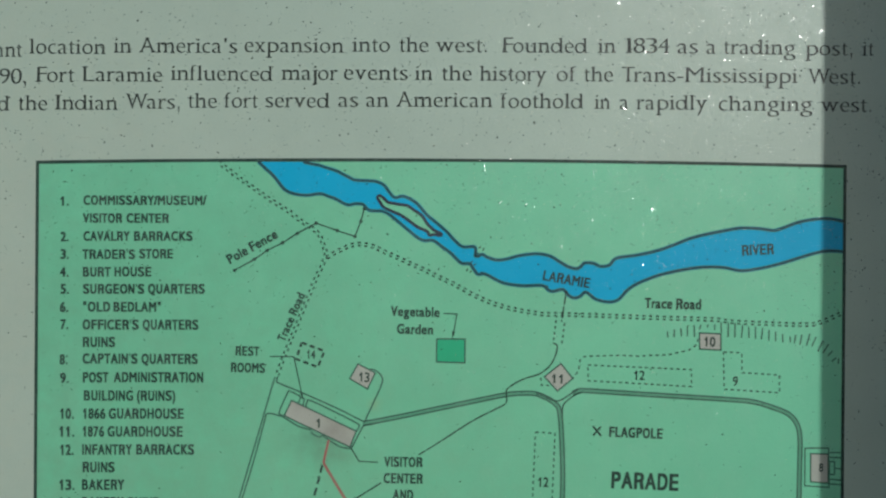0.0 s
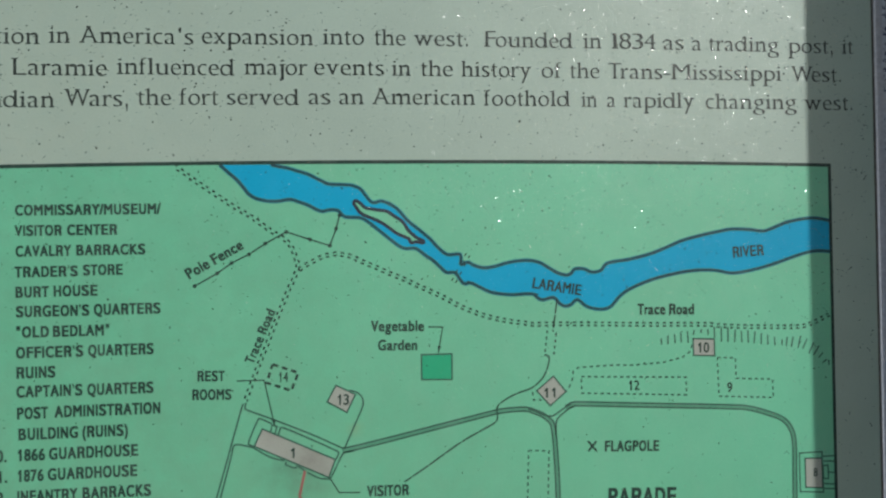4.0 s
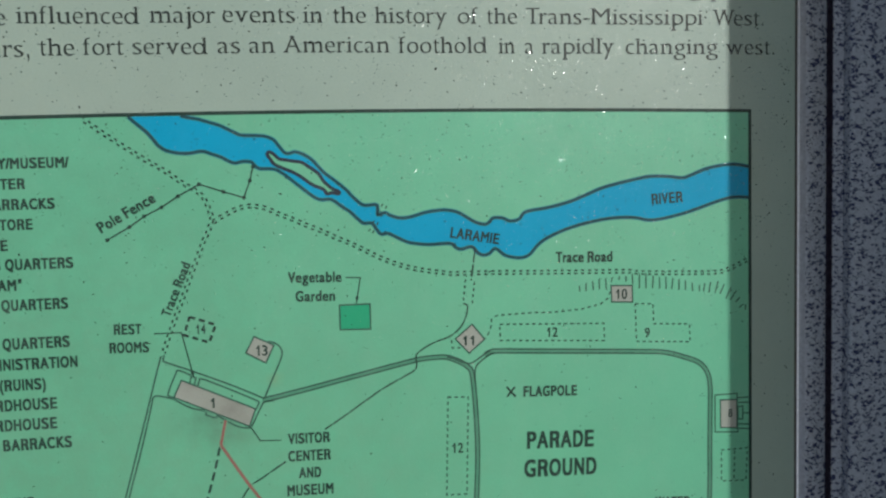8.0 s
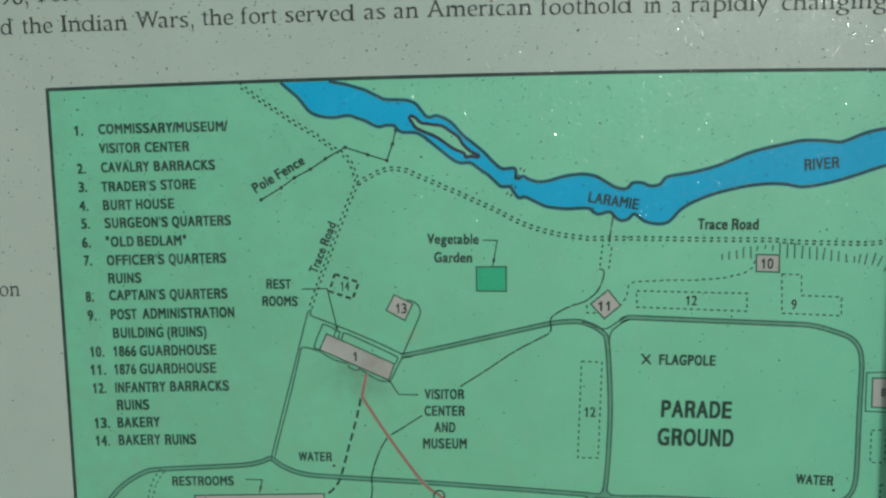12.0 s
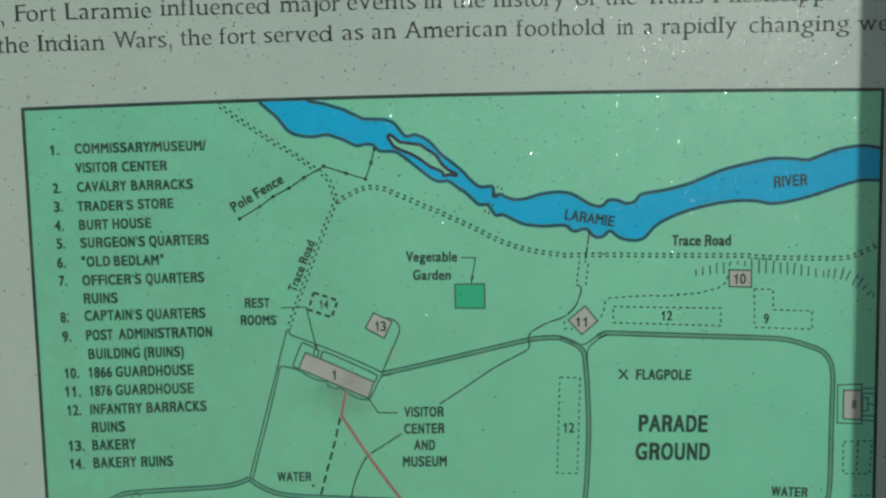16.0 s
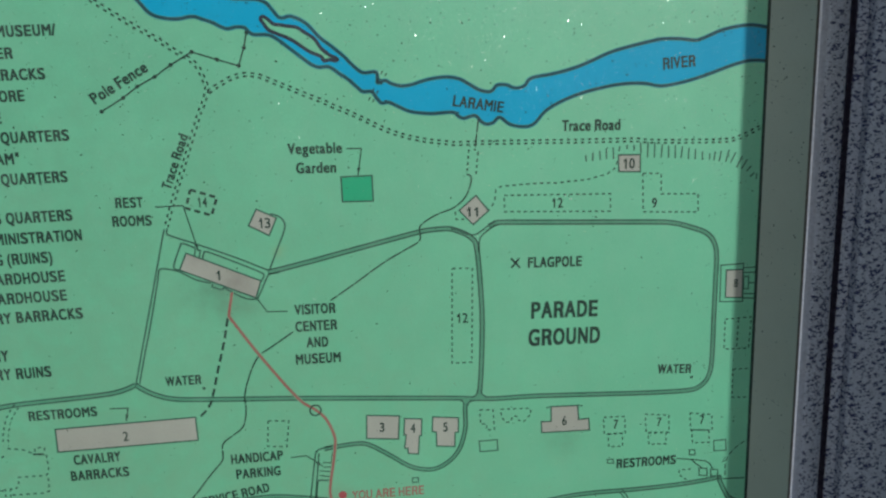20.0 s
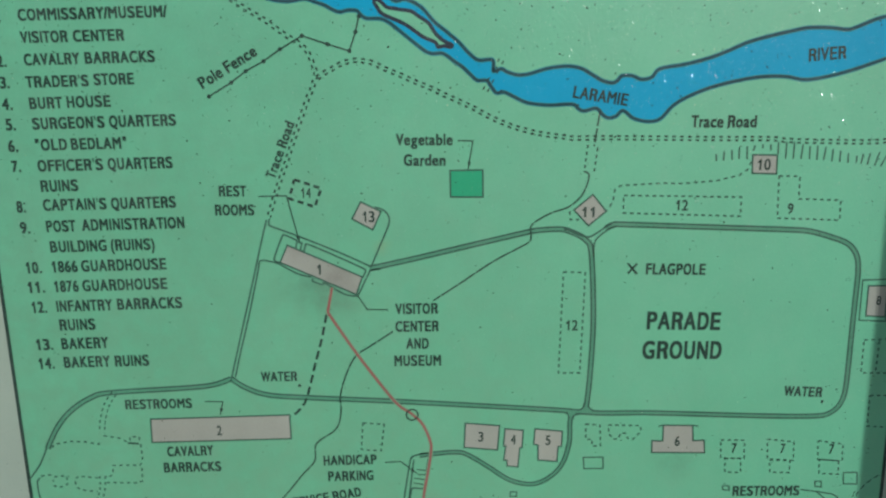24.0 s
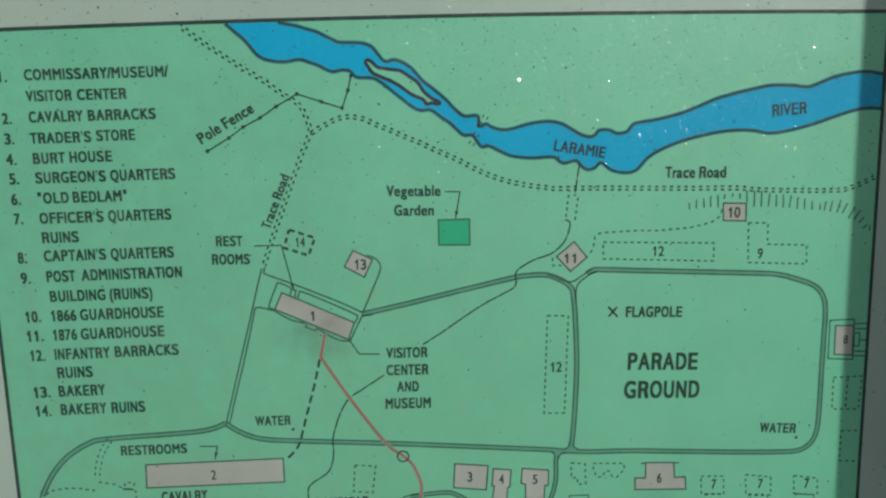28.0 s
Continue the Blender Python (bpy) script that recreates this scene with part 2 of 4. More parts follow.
# the bead swells quickly from the seam to its crest, then falls away towards the groove
crest = [(0.0021 + 0.0105 * (1 - math.cos(a)), -0.0030 + 0.0065 * math.sin(a)) for a in np.linspace(0.98, math.pi / 2, 9)]
fall = [(0.0126 + 0.0119 * s, 0.0035 - 0.0034 * s**2.2) for s in np.linspace(0, 1, 8)]
rail_ring("bead_edge", [(0.0021, -0.012), (0.0021, -0.0014), (0.0030, 0.0001), (0.0046, 0.0014)] + crest[:1], COAT, "smooth grey rounded edge")
rail_ring("bead_shoulder", crest[:3], SPARSE, "grey rounded shoulder with few flecks")
rail_ring("inner_bead", crest[2:] + fall[1:] + [(0.0250, -0.0014), (0.0250, -0.012)], BEAD, "rounded speckled bead beside the panel")
# A near-black lining puts the groove's deep shade into its colour.
rail_ring("groove_lining", [(0.0251, -0.0118), (0.0251, -0.0062), (0.0300, -0.0058), (0.0307, -0.0022), (0.0314, -0.0022), (0.0314, -0.0118)], GROOVE_SHADE, "narrow groove lined near-black for its shade")
rail_ring("inner_step", [(0.0315, -0.02), (0.0315, -0.0030), (0.0322, -0.0024), (0.0404, -0.0022), (0.0404, -0.02)], STONE, "sunken speckled strip beside the groove")
rail_ring("outer_rail", [(0.0405, -0.02), (0.0405, 0.0042), (0.0411, 0.0056), (0.0426, 0.0064), (0.122, 0.0064), (0.124, 0.0046), (0.124, -0.02)], STONE)
bm = bmesh.new()
box(bm, (LEFT - 0.12, 0.021, LOW - 0.12), (RIGHT + 0.12, 0.03, HIGH + 0.12), 0.002)
part("back_plate", bm, STONE, stand)
# Unseen pillars, added: the right one casts the shade along the panel's edge.
for x in (LEFT - 0.125 - 0.16, RIGHT + 0.1245):
    bm = bmesh.new()
    box(bm, (x, -0.276, -TOP), (x + 0.16, 0.06, HIGH + 0.55), 0.004)
    part("added_pillar", bm, STONE, stand, "added square speckled grey upright, out of view; the right one casts shade")

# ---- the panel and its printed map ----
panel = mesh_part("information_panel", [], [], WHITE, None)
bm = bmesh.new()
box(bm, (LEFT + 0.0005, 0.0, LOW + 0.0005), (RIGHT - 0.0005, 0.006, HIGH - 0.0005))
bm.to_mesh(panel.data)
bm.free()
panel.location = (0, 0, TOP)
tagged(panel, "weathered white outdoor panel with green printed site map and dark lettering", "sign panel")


def map_edge(x):
    """The map's upper border sags a little towards both ends."""
    return 1.1 - 0.02322 * x + 3.453e-5 * x * x


def place(x, y, layer, free=False):
    """Millimetres right of and below the map's corner, and the printing layer, in the panel's own space."""
    if free:
        return ((x - 300) / 1000, -0.00003 * layer, -y / 1000)
    return ((min(max(x, 0.0), MAP_WIDE) - 300) / 1000, -0.00003 * layer, -min(max(y, map_edge(min(max(x, 0.0), MAP_WIDE))), MAP_HIGH) / 1000)


def smooth(pts, closed=False, steps=6):
    """A Catmull-Rom curve through the points."""
    p = [Vector(q) for q in pts]
    n, out = len(p), []
    for i in range(n if closed else n - 1):
        a, b, c, d = (p[(i + k) % n] if closed else p[min(max(i + k, 0), n - 1)] for k in (-1, 0, 1, 2))
        for s in range(steps):
            t = s / steps
            out.append(0.5 * (2 * b + (c - a) * t + (2 * a - 5 * b + 4 * c - d) * t * t + (3 * b - a - 3 * c + d) * t**3))
    return out if closed else out + [p[-1]]


def shifted(pts, off):
    out = []
    for i, q in enumerate(pts):
        d = (pts[min(i + 1, len(pts) - 1)] - pts[max(i - 1, 0)]).normalized()
        out.append(q + Vector((-d.y, d.x)) * off)
    return out


def dashed(pts, on, off, lead=0.0):
    """The dashes along a line; the first begins after the lead."""
    runs, run, left, pen = [], [pts[0]], lead or on, not lead
    for a, b in zip(pts, pts[1:]):
        d = (b - a).length
        done = 0.0
        while d - done > left:
            done += left
            q = a + (b - a) * (done / d)
            if pen:
                runs.append(run + [q])
            pen, left, run = not pen, off if pen else on, [q]
        left -= d - done
        run.append(b)
    return runs + ([run] if pen and len(run) > 1 else [])


def stroke_mesh(runs, width, layer, closed=False, free=False):
    verts, faces = [], []
    for pts in runs:
        n, base = len(pts), len(verts)
        for i, q in enumerate(pts):
            if closed:
                a, b = pts[i - 1], pts[(i + 1) % n]
            else:
                a, b = pts[max(i - 1, 0)], pts[min(i + 1, n - 1)]
            d1, d2 = (q - a), (b - q)
            d1 = d1.normalized() if d1.length > 1e-6 else d2.normalized()
            d2 = d2.normalized() if d2.length > 1e-6 else d1
            d = d1 + d2
            d = d.normalized() if d.length > 1e-4 else d1
            k = 1 / max(0.6, d.dot(d1))
            o = Vector((-d.y, d.x)) * (width / 2 * k)
            verts += [place(*(q + o), layer, free), place(*(q - o), layer, free)]
        for i in range(n if closed else n - 1):
            j = (i + 1) % n
            faces.append((base + 2 * i, base + 2 * i + 1, base + 2 * j + 1, base + 2 * j))
    return verts, faces


def stroke(name, pts, width=1.1, material=INK, dash=None, closed=False, curve=False, gap=0.0, layer=4, parent=None, label="", free=False, leads=(0.0, 0.0)):
    pts = smooth(pts, closed) if curve else [Vector(q) for q in pts]
    lines = [pts] if not gap else [shifted(pts, gap / 2), shifted(pts, -gap / 2)]
    if dash:
        line = pts + ([pts[0]] if closed else [])
        lines = [shifted(r, s * gap / 2) for s, lead in zip((1, -1) if gap else (0,), leads) for r in dashed(line, *dash, lead)]
        closed = False
    ob = mesh_part(name, *stroke_mesh(lines, width, layer, closed, free), material, parent or site_map, label)
    return tagged(ob, kind="stuff") if dash else ob


def fill(name, pts, material, layer=3, parent=None, label=""):
    return mesh_part(name, [place(x, y, layer) for x, y in pts], [tuple(range(len(pts)))], material, parent or site_map, label)


def dots(name, centres, radius, material, layer=5, label=""):
    verts, faces = [], []
    for cx, cy in centres:
        base = len(verts)
        verts += [place(cx + radius * math.cos(a), cy + radius * math.sin(a), layer) for a in np.linspace(0, 2 * math.pi, 16, endpoint=False)]
        faces.append(tuple(range(base, base + 16)))
    return mesh_part(name, verts, faces, material, site_map, label)


rim = [(0.5, MAP_HIGH), (MAP_WIDE, MAP_HIGH)] + [(max(x, 0.5), map_edge(x)) for x in range(600, -1, -30)]
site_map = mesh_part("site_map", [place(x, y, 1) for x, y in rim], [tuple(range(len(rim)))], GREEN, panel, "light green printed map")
stroke("map_border", rim, 2.4, INK, closed=True, layer=6, free=True)

# Lines and outlines of the map, in millimetres from its upper corner.
RIVER_TOP = [(197.9, -0.7), (202.6, 0.4), (209.1, 1.6), (215.2, 3.5), (222.4, 5.7), (227, 8), (233, 11), (236.8, 12.5), (248, 13), (252.5, 13.6), (257.6, 15.8), (261, 20), (264.7, 24.5), (267.6, 25.2), (271.3, 24.2), (275.7, 25.4), (280.5, 28.0), (284, 31), (290, 38), (297.6, 44.1), (305.3, 50.8), (309, 55), (314.5, 60.1), (318.2, 61.6), (325.3, 61.3), (326.4, 64.7), (326.4, 68.3), (331.3, 67.0), (335, 69)]
RIVER_TOP_EAST = [(335, 69), (342, 71), (349.7, 70.2), (358.3, 67.8), (366.9, 66.5), (374.5, 66.3), (382, 68), (388.4, 71.7), (394.9, 75.5), (401, 77), (404.3, 75.7), (407.3, 72.8), (413.7, 72.9), (419.4, 75.2), (426, 74), (431, 69), (446.7, 66.5), (461.7, 63.0), (473, 59), (485.7, 53.9), (498.7, 50.5), (515.4, 47.1), (523, 45.9), (536.5, 46.2), (547.2, 47.5), (552.4, 46.3), (558.0, 44.2), (566.7, 41.0), (579.8, 38.7), (589.4, 38.5), (599, 40.2)]
RIVER_LOW = [(164.4, -0.5), (170.3, 4.8), (176, 10), (180, 15), (183.4, 19.2), (188, 22), (194.9, 23.7), (202, 24), (208, 23), (212, 23), (216.8, 24.7), (222.6, 26.8), (227.7, 29.6), (232, 31), (237, 30), (242.4, 30.5), (244.5, 32.7), (248, 35), (257.0, 35.5), (262.8, 38.4), (270.1, 44.3), (277.4, 50.3), (283.6, 55.1), (288.4, 57.0), (295, 57), (302, 62), (307.0, 65.4), (312.1, 70.3), (316.2, 73.7), (322, 74), (325, 78), (328.2, 81.7), (333.1, 81.4), (339.5, 84.5), (345.9, 87.6), (352, 89), (362, 90), (372.4, 89.6), (377.4, 90.1), (380.4, 92.8), (384, 94), (391.4, 92.6), (395.7, 96.8), (399.5, 98.7), (404.0, 97.7), (408.5, 94.4), (415.5, 99.4), (425.1, 101.5), (432.6, 99.7)]
RIVER_LOW_EAST = [(432.6, 99.7), (440, 92), (449.3, 86.5), (464.3, 80.9), (483.0, 76.7), (498, 75), (511.4, 75.4), (522.9, 77.5), (536, 76), (553, 72), (576.4, 64.6), (588.8, 62.3), (600, 63)]
OLD_BRIDGE = [(331.3, 61.5), (320.3, 81.6)]
ISLAND = [(253.2, 25.7), (254.4, 23.9), (257.3, 25.4), (260.9, 28.7), (264.9, 29.5), (269.3, 30.3), (275.6, 31.3), (280.3, 34.4), (286.5, 38.8), (290.1, 44.3), (295, 49), (300.4, 51.8), (299.7, 53.2), (295.6, 52.4), (292, 53), (290, 50), (282.7, 46.7), (274.6, 40.8), (269.1, 37.6), (263, 35), (257.5, 32.2), (255.0, 28.6)]
TRACE_WEST = [(134.6, -0.3), (137.7, 2.2), (143.3, 6.2), (151, 12), (157.2, 16.3), (165.6, 22.1), (174.8, 28.3), (184.4, 34.2), (191.5, 39.4), (198.6, 44.6), (204.7, 48.3), (210.4, 53.8), (214, 63), (215.0, 68.5), (212.0, 77.3), (209, 83), (205.7, 91.3), (202.3, 99.5), (199.3, 107.0), (196.3, 114.5), (193.7, 121.3), (189.8, 130.7), (186.3, 139.5), (182.8, 148.7), (179.7, 157.6)]
TRACE_EAST = [(213.6, 71.6), (216.8, 69.7), (221, 67), (225.6, 64.7), (231, 62), (236.1, 60.5), (241, 60), (245.3, 60.5), (249.9, 61.5), (254.3, 63.4), (258.9, 65.7), (268.7, 69.9), (277.6, 74.1), (287, 78), (296.1, 82.6), (305.2, 86.7), (314, 91), (323, 96), (331.5, 100.1), (341.6, 103.9), (351.7, 106.7), (361.0, 108.6), (370.3, 109.9), (377, 111), (386.4, 111.0), (407.7, 111.4), (465.6, 113.1), (504, 114), (515.8, 115.4), (545.0, 116.7), (574.5, 117.2), (585.0, 114.4), (591, 112), (599.5, 107.9)]
FENCE = [(147.5, 80.2), (162, 72), (171.6, 65.2), (183.0, 59.5), (193.8, 52.4), (207.8, 44.7), (223.5, 50.1), (236.7, 54.3), (241, 43), (243.4, 33.8)]
REST_LEADER = [(174, 144), (192, 144), (198.8, 175.6)]
BOX_FOURTEEN = [(197.7, 133.6), (214.6, 139.7), (209.9, 151.6), (193.7, 145.8)]
BOX_THIRTEEN = [(239.6, 149.0), (252.6, 155.6), (246.8, 167.6), (233.6, 160.0)]
LOOP_THIRTEEN = [(248.6, 152.6), (254.1, 154.6), (257.5, 158.8), (257.1, 164.7), (250.9, 178.6), (244.7, 192.5)]
BUILDING_ONE = [(190.5, 176.5), (238.6, 199.0), (234.2, 210.9), (185.1, 187.9)]
YARD_LINE = [(180.1, 158.6), (179.4, 162.1), (181.6, 164.0), (199.1, 171.1), (225.1, 182.5), (244.1, 191.9)]
YARD_INNER = [(184.5, 187.9), (182.3, 187.0), (181.6, 184.6), (186.9, 172.0), (189.1, 169.7), (197.0, 173.4)]
YARD_COURT = [(201.1, 180.9), (202.1, 177.7), (204.4, 176.4), (221, 184), (238.1, 192.5), (240.9, 194.9), (238.9, 199.3)]
YARD_SOUTH = [(184.4, 188.8), (193.5, 194.5), (198.0, 196.5), (204.9, 198.3)]
PORCH = [(205.9, 198.9), (205.5, 201.1), (210.4, 203.3), (212.4, 203.5), (213.1, 201.8)]
YARD_GATE = [(197.0, 174.1), (200.2, 175.2), (198.7, 180.5), (195.8, 179.1)]
YARD_EAST = [(251.4, 193.8), (244.9, 194.7), (242.7, 197.2), (235.8, 210.6), (233.9, 211.9)]
YARD_STEPS = [(213.5, 202.2), (219.6, 206.6), (225.4, 210.0), (229.6, 211.5), (233.9, 211.9)]
ELEVEN_RUIN = [(375.4, 158.1), (375.9, 163.7), (381.7, 163.8)]
EIGHT_BOX = [(590.2, 218.9), (594.1, 218.6), (594.2, 228.3), (590.5, 228.3)]
WEST_ROAD_A = [(178.1, 159.4), (175.2, 168.7), (165.6, 202.7), (156.3, 235.0), (146.8, 268.3)]
WEST_ROAD_B = [(184.4, 188.8), (177.3, 186.8), (173.6, 186.3), (171.5, 187.7), (169.8, 194.8), (165, 213), (160.6, 228.9), (155.1, 247.3), (149.6, 267.1)]
ROAD_NORTH = [(243.4, 193.1), (251.6, 191.8), (273.4, 187.4), (292.3, 183.3), (312, 179), (331.6, 174.8), (349.4, 171.1), (357.5, 170.1), (364.3, 169.8), (371, 170), (376.3, 171.7), (382.2, 174.4), (386.5, 177.7), (389.5, 182.5), (391.3, 201.9), (392.4, 235.5), (391, 270), (389.4, 289.5), (388.6, 294.8)]
ROAD_PARADE = [(399, 170), (403.9, 167.7), (410.4, 167.6), (454, 170), (516.9, 173.4), (534, 175), (548, 179), (560, 184), (566.3, 191.7), (568.4, 202.5), (568.3, 221.8), (568, 248), (567.9, 270.3), (567.2, 288.3), (564, 298), (557.8, 303.5), (548.5, 305.5), (518.5, 304.8), (475.3, 302.5), (430.7, 300.1), (402, 299.6), (390, 298.7)]
JUNCTION_TOP = [(372, 170), (376.9, 171.4), (382, 174), (386.5, 175.2), (389.7, 175.1), (393.6, 172.9), (398.4, 169.7), (403, 167)]
JUNCTION_INNER = [(391.7, 188.7), (391.7, 182.6), (392.8, 177.7), (396.8, 173.7), (401.5, 170.5), (405.5, 169.0)]
ROAD_SOUTH = [(146.7, 267.9), (156.4, 274.9), (171.3, 280.4), (198, 283), (255, 287), (312.6, 291.7), (370.2, 296.6), (380, 297.8), (390, 298.7)]
ROAD_WEST = [(146.7, 267.9), (135.7, 271.8), (118.4, 273.7), (64.6, 276.0), (51, 279), (36.3, 288.0), (25.0, 300.4), (16.3, 315.9)]
ROAD_WEST_EDGE = [(16, 315), (9.6, 327.7), (1.5, 338.0)]
BUILDING_TWO = [(89.3, 296.0), (184.6, 295.3), (184.7, 312.9), (88.7, 313.2)]
TWO_LEADER = [(127.4, 284.0), (139.6, 284.5), (137.3, 294.0)]
RED_ROUTE = [(218.3, 205.8), (214.5, 222.7), (233.5, 253.5), (257, 287), (268.4, 296.6), (276, 305), (280.8, 317.7), (281, 326), (278.5, 341.2), (276, 354), (275, 365), (278.4, 371.5), (288.7, 373.3), (299, 375), (312.6, 377.6)]
CIRCLE = [(268.8, 297.4)]
DASH_ROUTE = [(213.7, 224.2), (209.5, 241.4), (203.6, 261.2), (199.0, 277.4), (195.8, 286.4), (189.7, 293.7), (185.3, 296.2)]
TRAIL_SOUTH = [(257.6, 237.2), (241.2, 247.6), (232.3, 253.5), (225.4, 265.5), (220.2, 281.7), (220, 294), (216.0, 306.5), (202, 317), (200.1, 329.7), (190.9, 340.3), (174, 360), (157, 373)]
TRAIL_NORTH = [(384.2, 132.4), (387.2, 133.7), (387.4, 136.9), (385.7, 142.9), (381.9, 149.5), (374.4, 155.4), (364.9, 158.5), (356.8, 162.3), (350.3, 167.4), (350.3, 174.9), (348.4, 178.4), (341.3, 182.2), (323.8, 191.4), (300, 207), (285.1, 216.3)]
BRIDGE_A = [(386.5, 115.4), (384.5, 132.1)]
BRIDGE_B = [(392.8, 117.6), (390.7, 134.3)]
STUB = [(393.7, 94.9), (390.6, 116.4)]
DROVE = [(261, 368), (267, 337), (269, 330), (273, 328), (282, 327), (297, 326), (305.6, 327.7), (320.4, 337.3), (332.3, 346.1), (342.1, 350.5), (354.0, 351.5), (365.6, 345.5), (373.2, 335.7), (377.4, 320.8), (377.7, 306.1), (378.7, 299.0)]
PARKING_EDGE = [(268.9, 331.0), (263.4, 370.5)]
PARKING_OUTER = [(282.8, 325.7), (270.7, 327.6), (267.7, 329.5), (266.0, 333.7), (259.4, 372)]
PARKING_LOOP = [(264.3, 369.1), (266.2, 355.8), (267.8, 352.6), (273.5, 353.2), (275.3, 352.2), (276.4, 349.4), (278.5, 333.3), (280.2, 328.8)]
BAYS = [(271.2, 338.6), (277.8, 339.4), (271.6, 342.3), (277.3, 342.7), (268.8, 345.0), (276.5, 346.4), (268.5, 348.6), (275.9, 350.4)]
HANDICAP_LEADER = [(248.6, 332.5), (259.8, 332.1), (271.0, 341.5)]
SERVICE = [(145, 377), (173.4, 370.0), (197.5, 364.5), (229.4, 362.1), (253, 365), (277, 370), (300.7, 375.7), (320.6, 378.6)]
BUILDING_THREE = [(305.3, 304.5), (329, 307), (327.4, 325.2), (304.2, 322.6)]
BUILDING_FOUR = [(332.7, 309.4), (345.4, 310.8), (344.5, 323.8), (343, 324), (341.6, 338.4), (334.1, 337.4), (334, 333), (331.7, 333.1), (333.2, 322.5), (331.6, 322.4)]
BUILDING_FIVE = [(353.5, 310.0), (372.5, 312.3), (372.1, 323.7), (369.7, 323.7), (369, 335), (355.6, 333.4), (355.7, 322.3), (352.6, 321.4)]
BUILDING_SIX = [(442.7, 309.6), (463.1, 310.3), (463.9, 321.7), (471.7, 321.7), (472.4, 331.1), (435.3, 329.9), (435, 321), (442.6, 321.4)]
SIX_TICKS = [(439.2, 310.4), (442.7, 309.6), (463.1, 310.3), (467, 311)]
RUIN_A = [(388.6, 307.4), (398.6, 308.4), (399.3, 324.0), (393.4, 323.9), (393.3, 318.8), (389, 319)]
RUIN_B = [(404.4, 308.4), (426.8, 309.5), (427.2, 314), (424.5, 316.8), (421.5, 319.8), (418, 318.6), (416.5, 315), (413.2, 314.6), (411.5, 319.2), (408, 319), (405, 315)]
HUT_A = [(387.5, 332.4), (401.2, 332.5), (401.5, 341.1), (388, 341)]
SEVEN_A = [(483.3, 321.8), (500.0, 322.4), (500.4, 336.1), (484.0, 335.5)]
SEVEN_A_LOW = [(487, 336), (498, 336), (498.6, 346.8), (487.6, 346.3)]
SEVEN_B = [(516, 322), (534.7, 324.5), (535.3, 338.6), (517, 337)]
SEVEN_B_LOW = [(518.5, 338.0), (533.0, 338.6), (533, 348), (519.4, 347.1)]
SEVEN_C = [(551.7, 324.2), (569.4, 327.0), (570, 340), (552.5, 338.3)]
SEVEN_C_LOW = [(553.6, 338.3), (567.4, 339.8), (568, 350), (554.4, 349.1)]
HUT_B = [(571.6, 348.9), (581.4, 349.0), (582, 358), (572.3, 357.6)]
HUT_C = [(552, 355), (556.3, 355.2), (556.8, 359.6), (552.4, 359.1)]
HUT_D = [(486.5, 356.7), (491, 357), (491.5, 360.3), (486.7, 359.8)]
HUT_E = [(560.4, 371.1), (567, 372), (567.2, 378.3), (560.7, 377.3)]
HUT_F = [(570, 373), (576, 374), (576.0, 379.3), (570.4, 378.8)]
HUT_G = [(336.3, 357.4), (340.7, 357.5), (340.7, 361.0), (336.3, 361.0)]
RUIN_C = [(553.9, 371.2), (544.4, 371.3), (544.1, 374.7), (547.6, 378.1), (554.0, 381.9)]
RESTROOM_LEADER = [(541.8, 361.2), (553.5, 363.0), (565.3, 365.4), (569.1, 367.9), (571.5, 372.5)]
RESTROOM_LEADER_B = [(553.5, 363.0), (563.4, 371.8)]
ROAD_SOUTH_EAST = [(411.1, 389.3), (434.6, 387.1), (456.0, 384.4), (477.5, 383.6), (497, 384), (521, 384), (547.2, 383.3), (569.2, 381.5), (577.2, 380.4), (577.6, 382.7), (582.7, 393.9), (587.6, 400.2), (601.8, 405.6)]
ROAD_EAST_SPUR = [(580, 382), (598, 383)]
EAST_TRACK = [(582.0, 379.3), (582.3, 367.4), (587.8, 358.4), (599, 350)]
SOUTH_SPUR = [(497.6, 384.4), (501.7, 390.6), (502.7, 397.4)]
EIGHT_OUTER = [(572.1, 209.0), (589.6, 208.7), (590.2, 238.0), (572.2, 236.9)]
EIGHT_INNER = [(576.4, 213.0), (589.4, 213.2), (589.6, 234.9), (576.5, 233.9)]
EIGHT_STEPS = [(590.4, 212.0), (599, 212.0), (590.6, 215.6), (599, 216.0), (594.4, 223.7), (599.2, 224.2), (590.6, 231.9), (599.4, 232.6), (590.6, 235.3), (599.2, 236.0)]
RUIN_D = [(577, 251), (597.8, 250.6), (596.5, 275.2), (577.1, 274.6)]
RUIN_D_WALL = [(587.6, 252), (587.0, 274.5)]
RUIN_E = [(584.9, 291.3), (602.3, 291.7), (602.3, 315.4), (585, 314)]
TEN = [(493, 124), (508.9, 124.6), (509.1, 136.7), (493.3, 135.9)]
PATH_TEN = [(492.4, 128.2), (490.4, 133.3), (485, 137), (470.7, 140.2), (448.9, 141.6), (435.4, 141.1), (416.4, 141.7), (408.3, 142.1), (404.7, 144.4), (403.5, 152.3), (400.7, 156.9), (398.6, 158.9)]
TWELVE_TOP = [(410.4, 148.5), (487.3, 151.3), (487.4, 163.9), (410.6, 160.1)]
NINE = [(511, 138), (524.6, 138.6), (524.9, 153.3), (552.5, 154.7), (553, 168), (511.7, 165.7)]
TWELVE_SIDE = [(371.9, 198.6), (386.4, 199.5), (383.9, 269.7), (369.3, 269.5)]
ELEVEN = [(390.4, 147.5), (399.2, 158.6), (387.9, 168.0), (378.2, 157.4)]
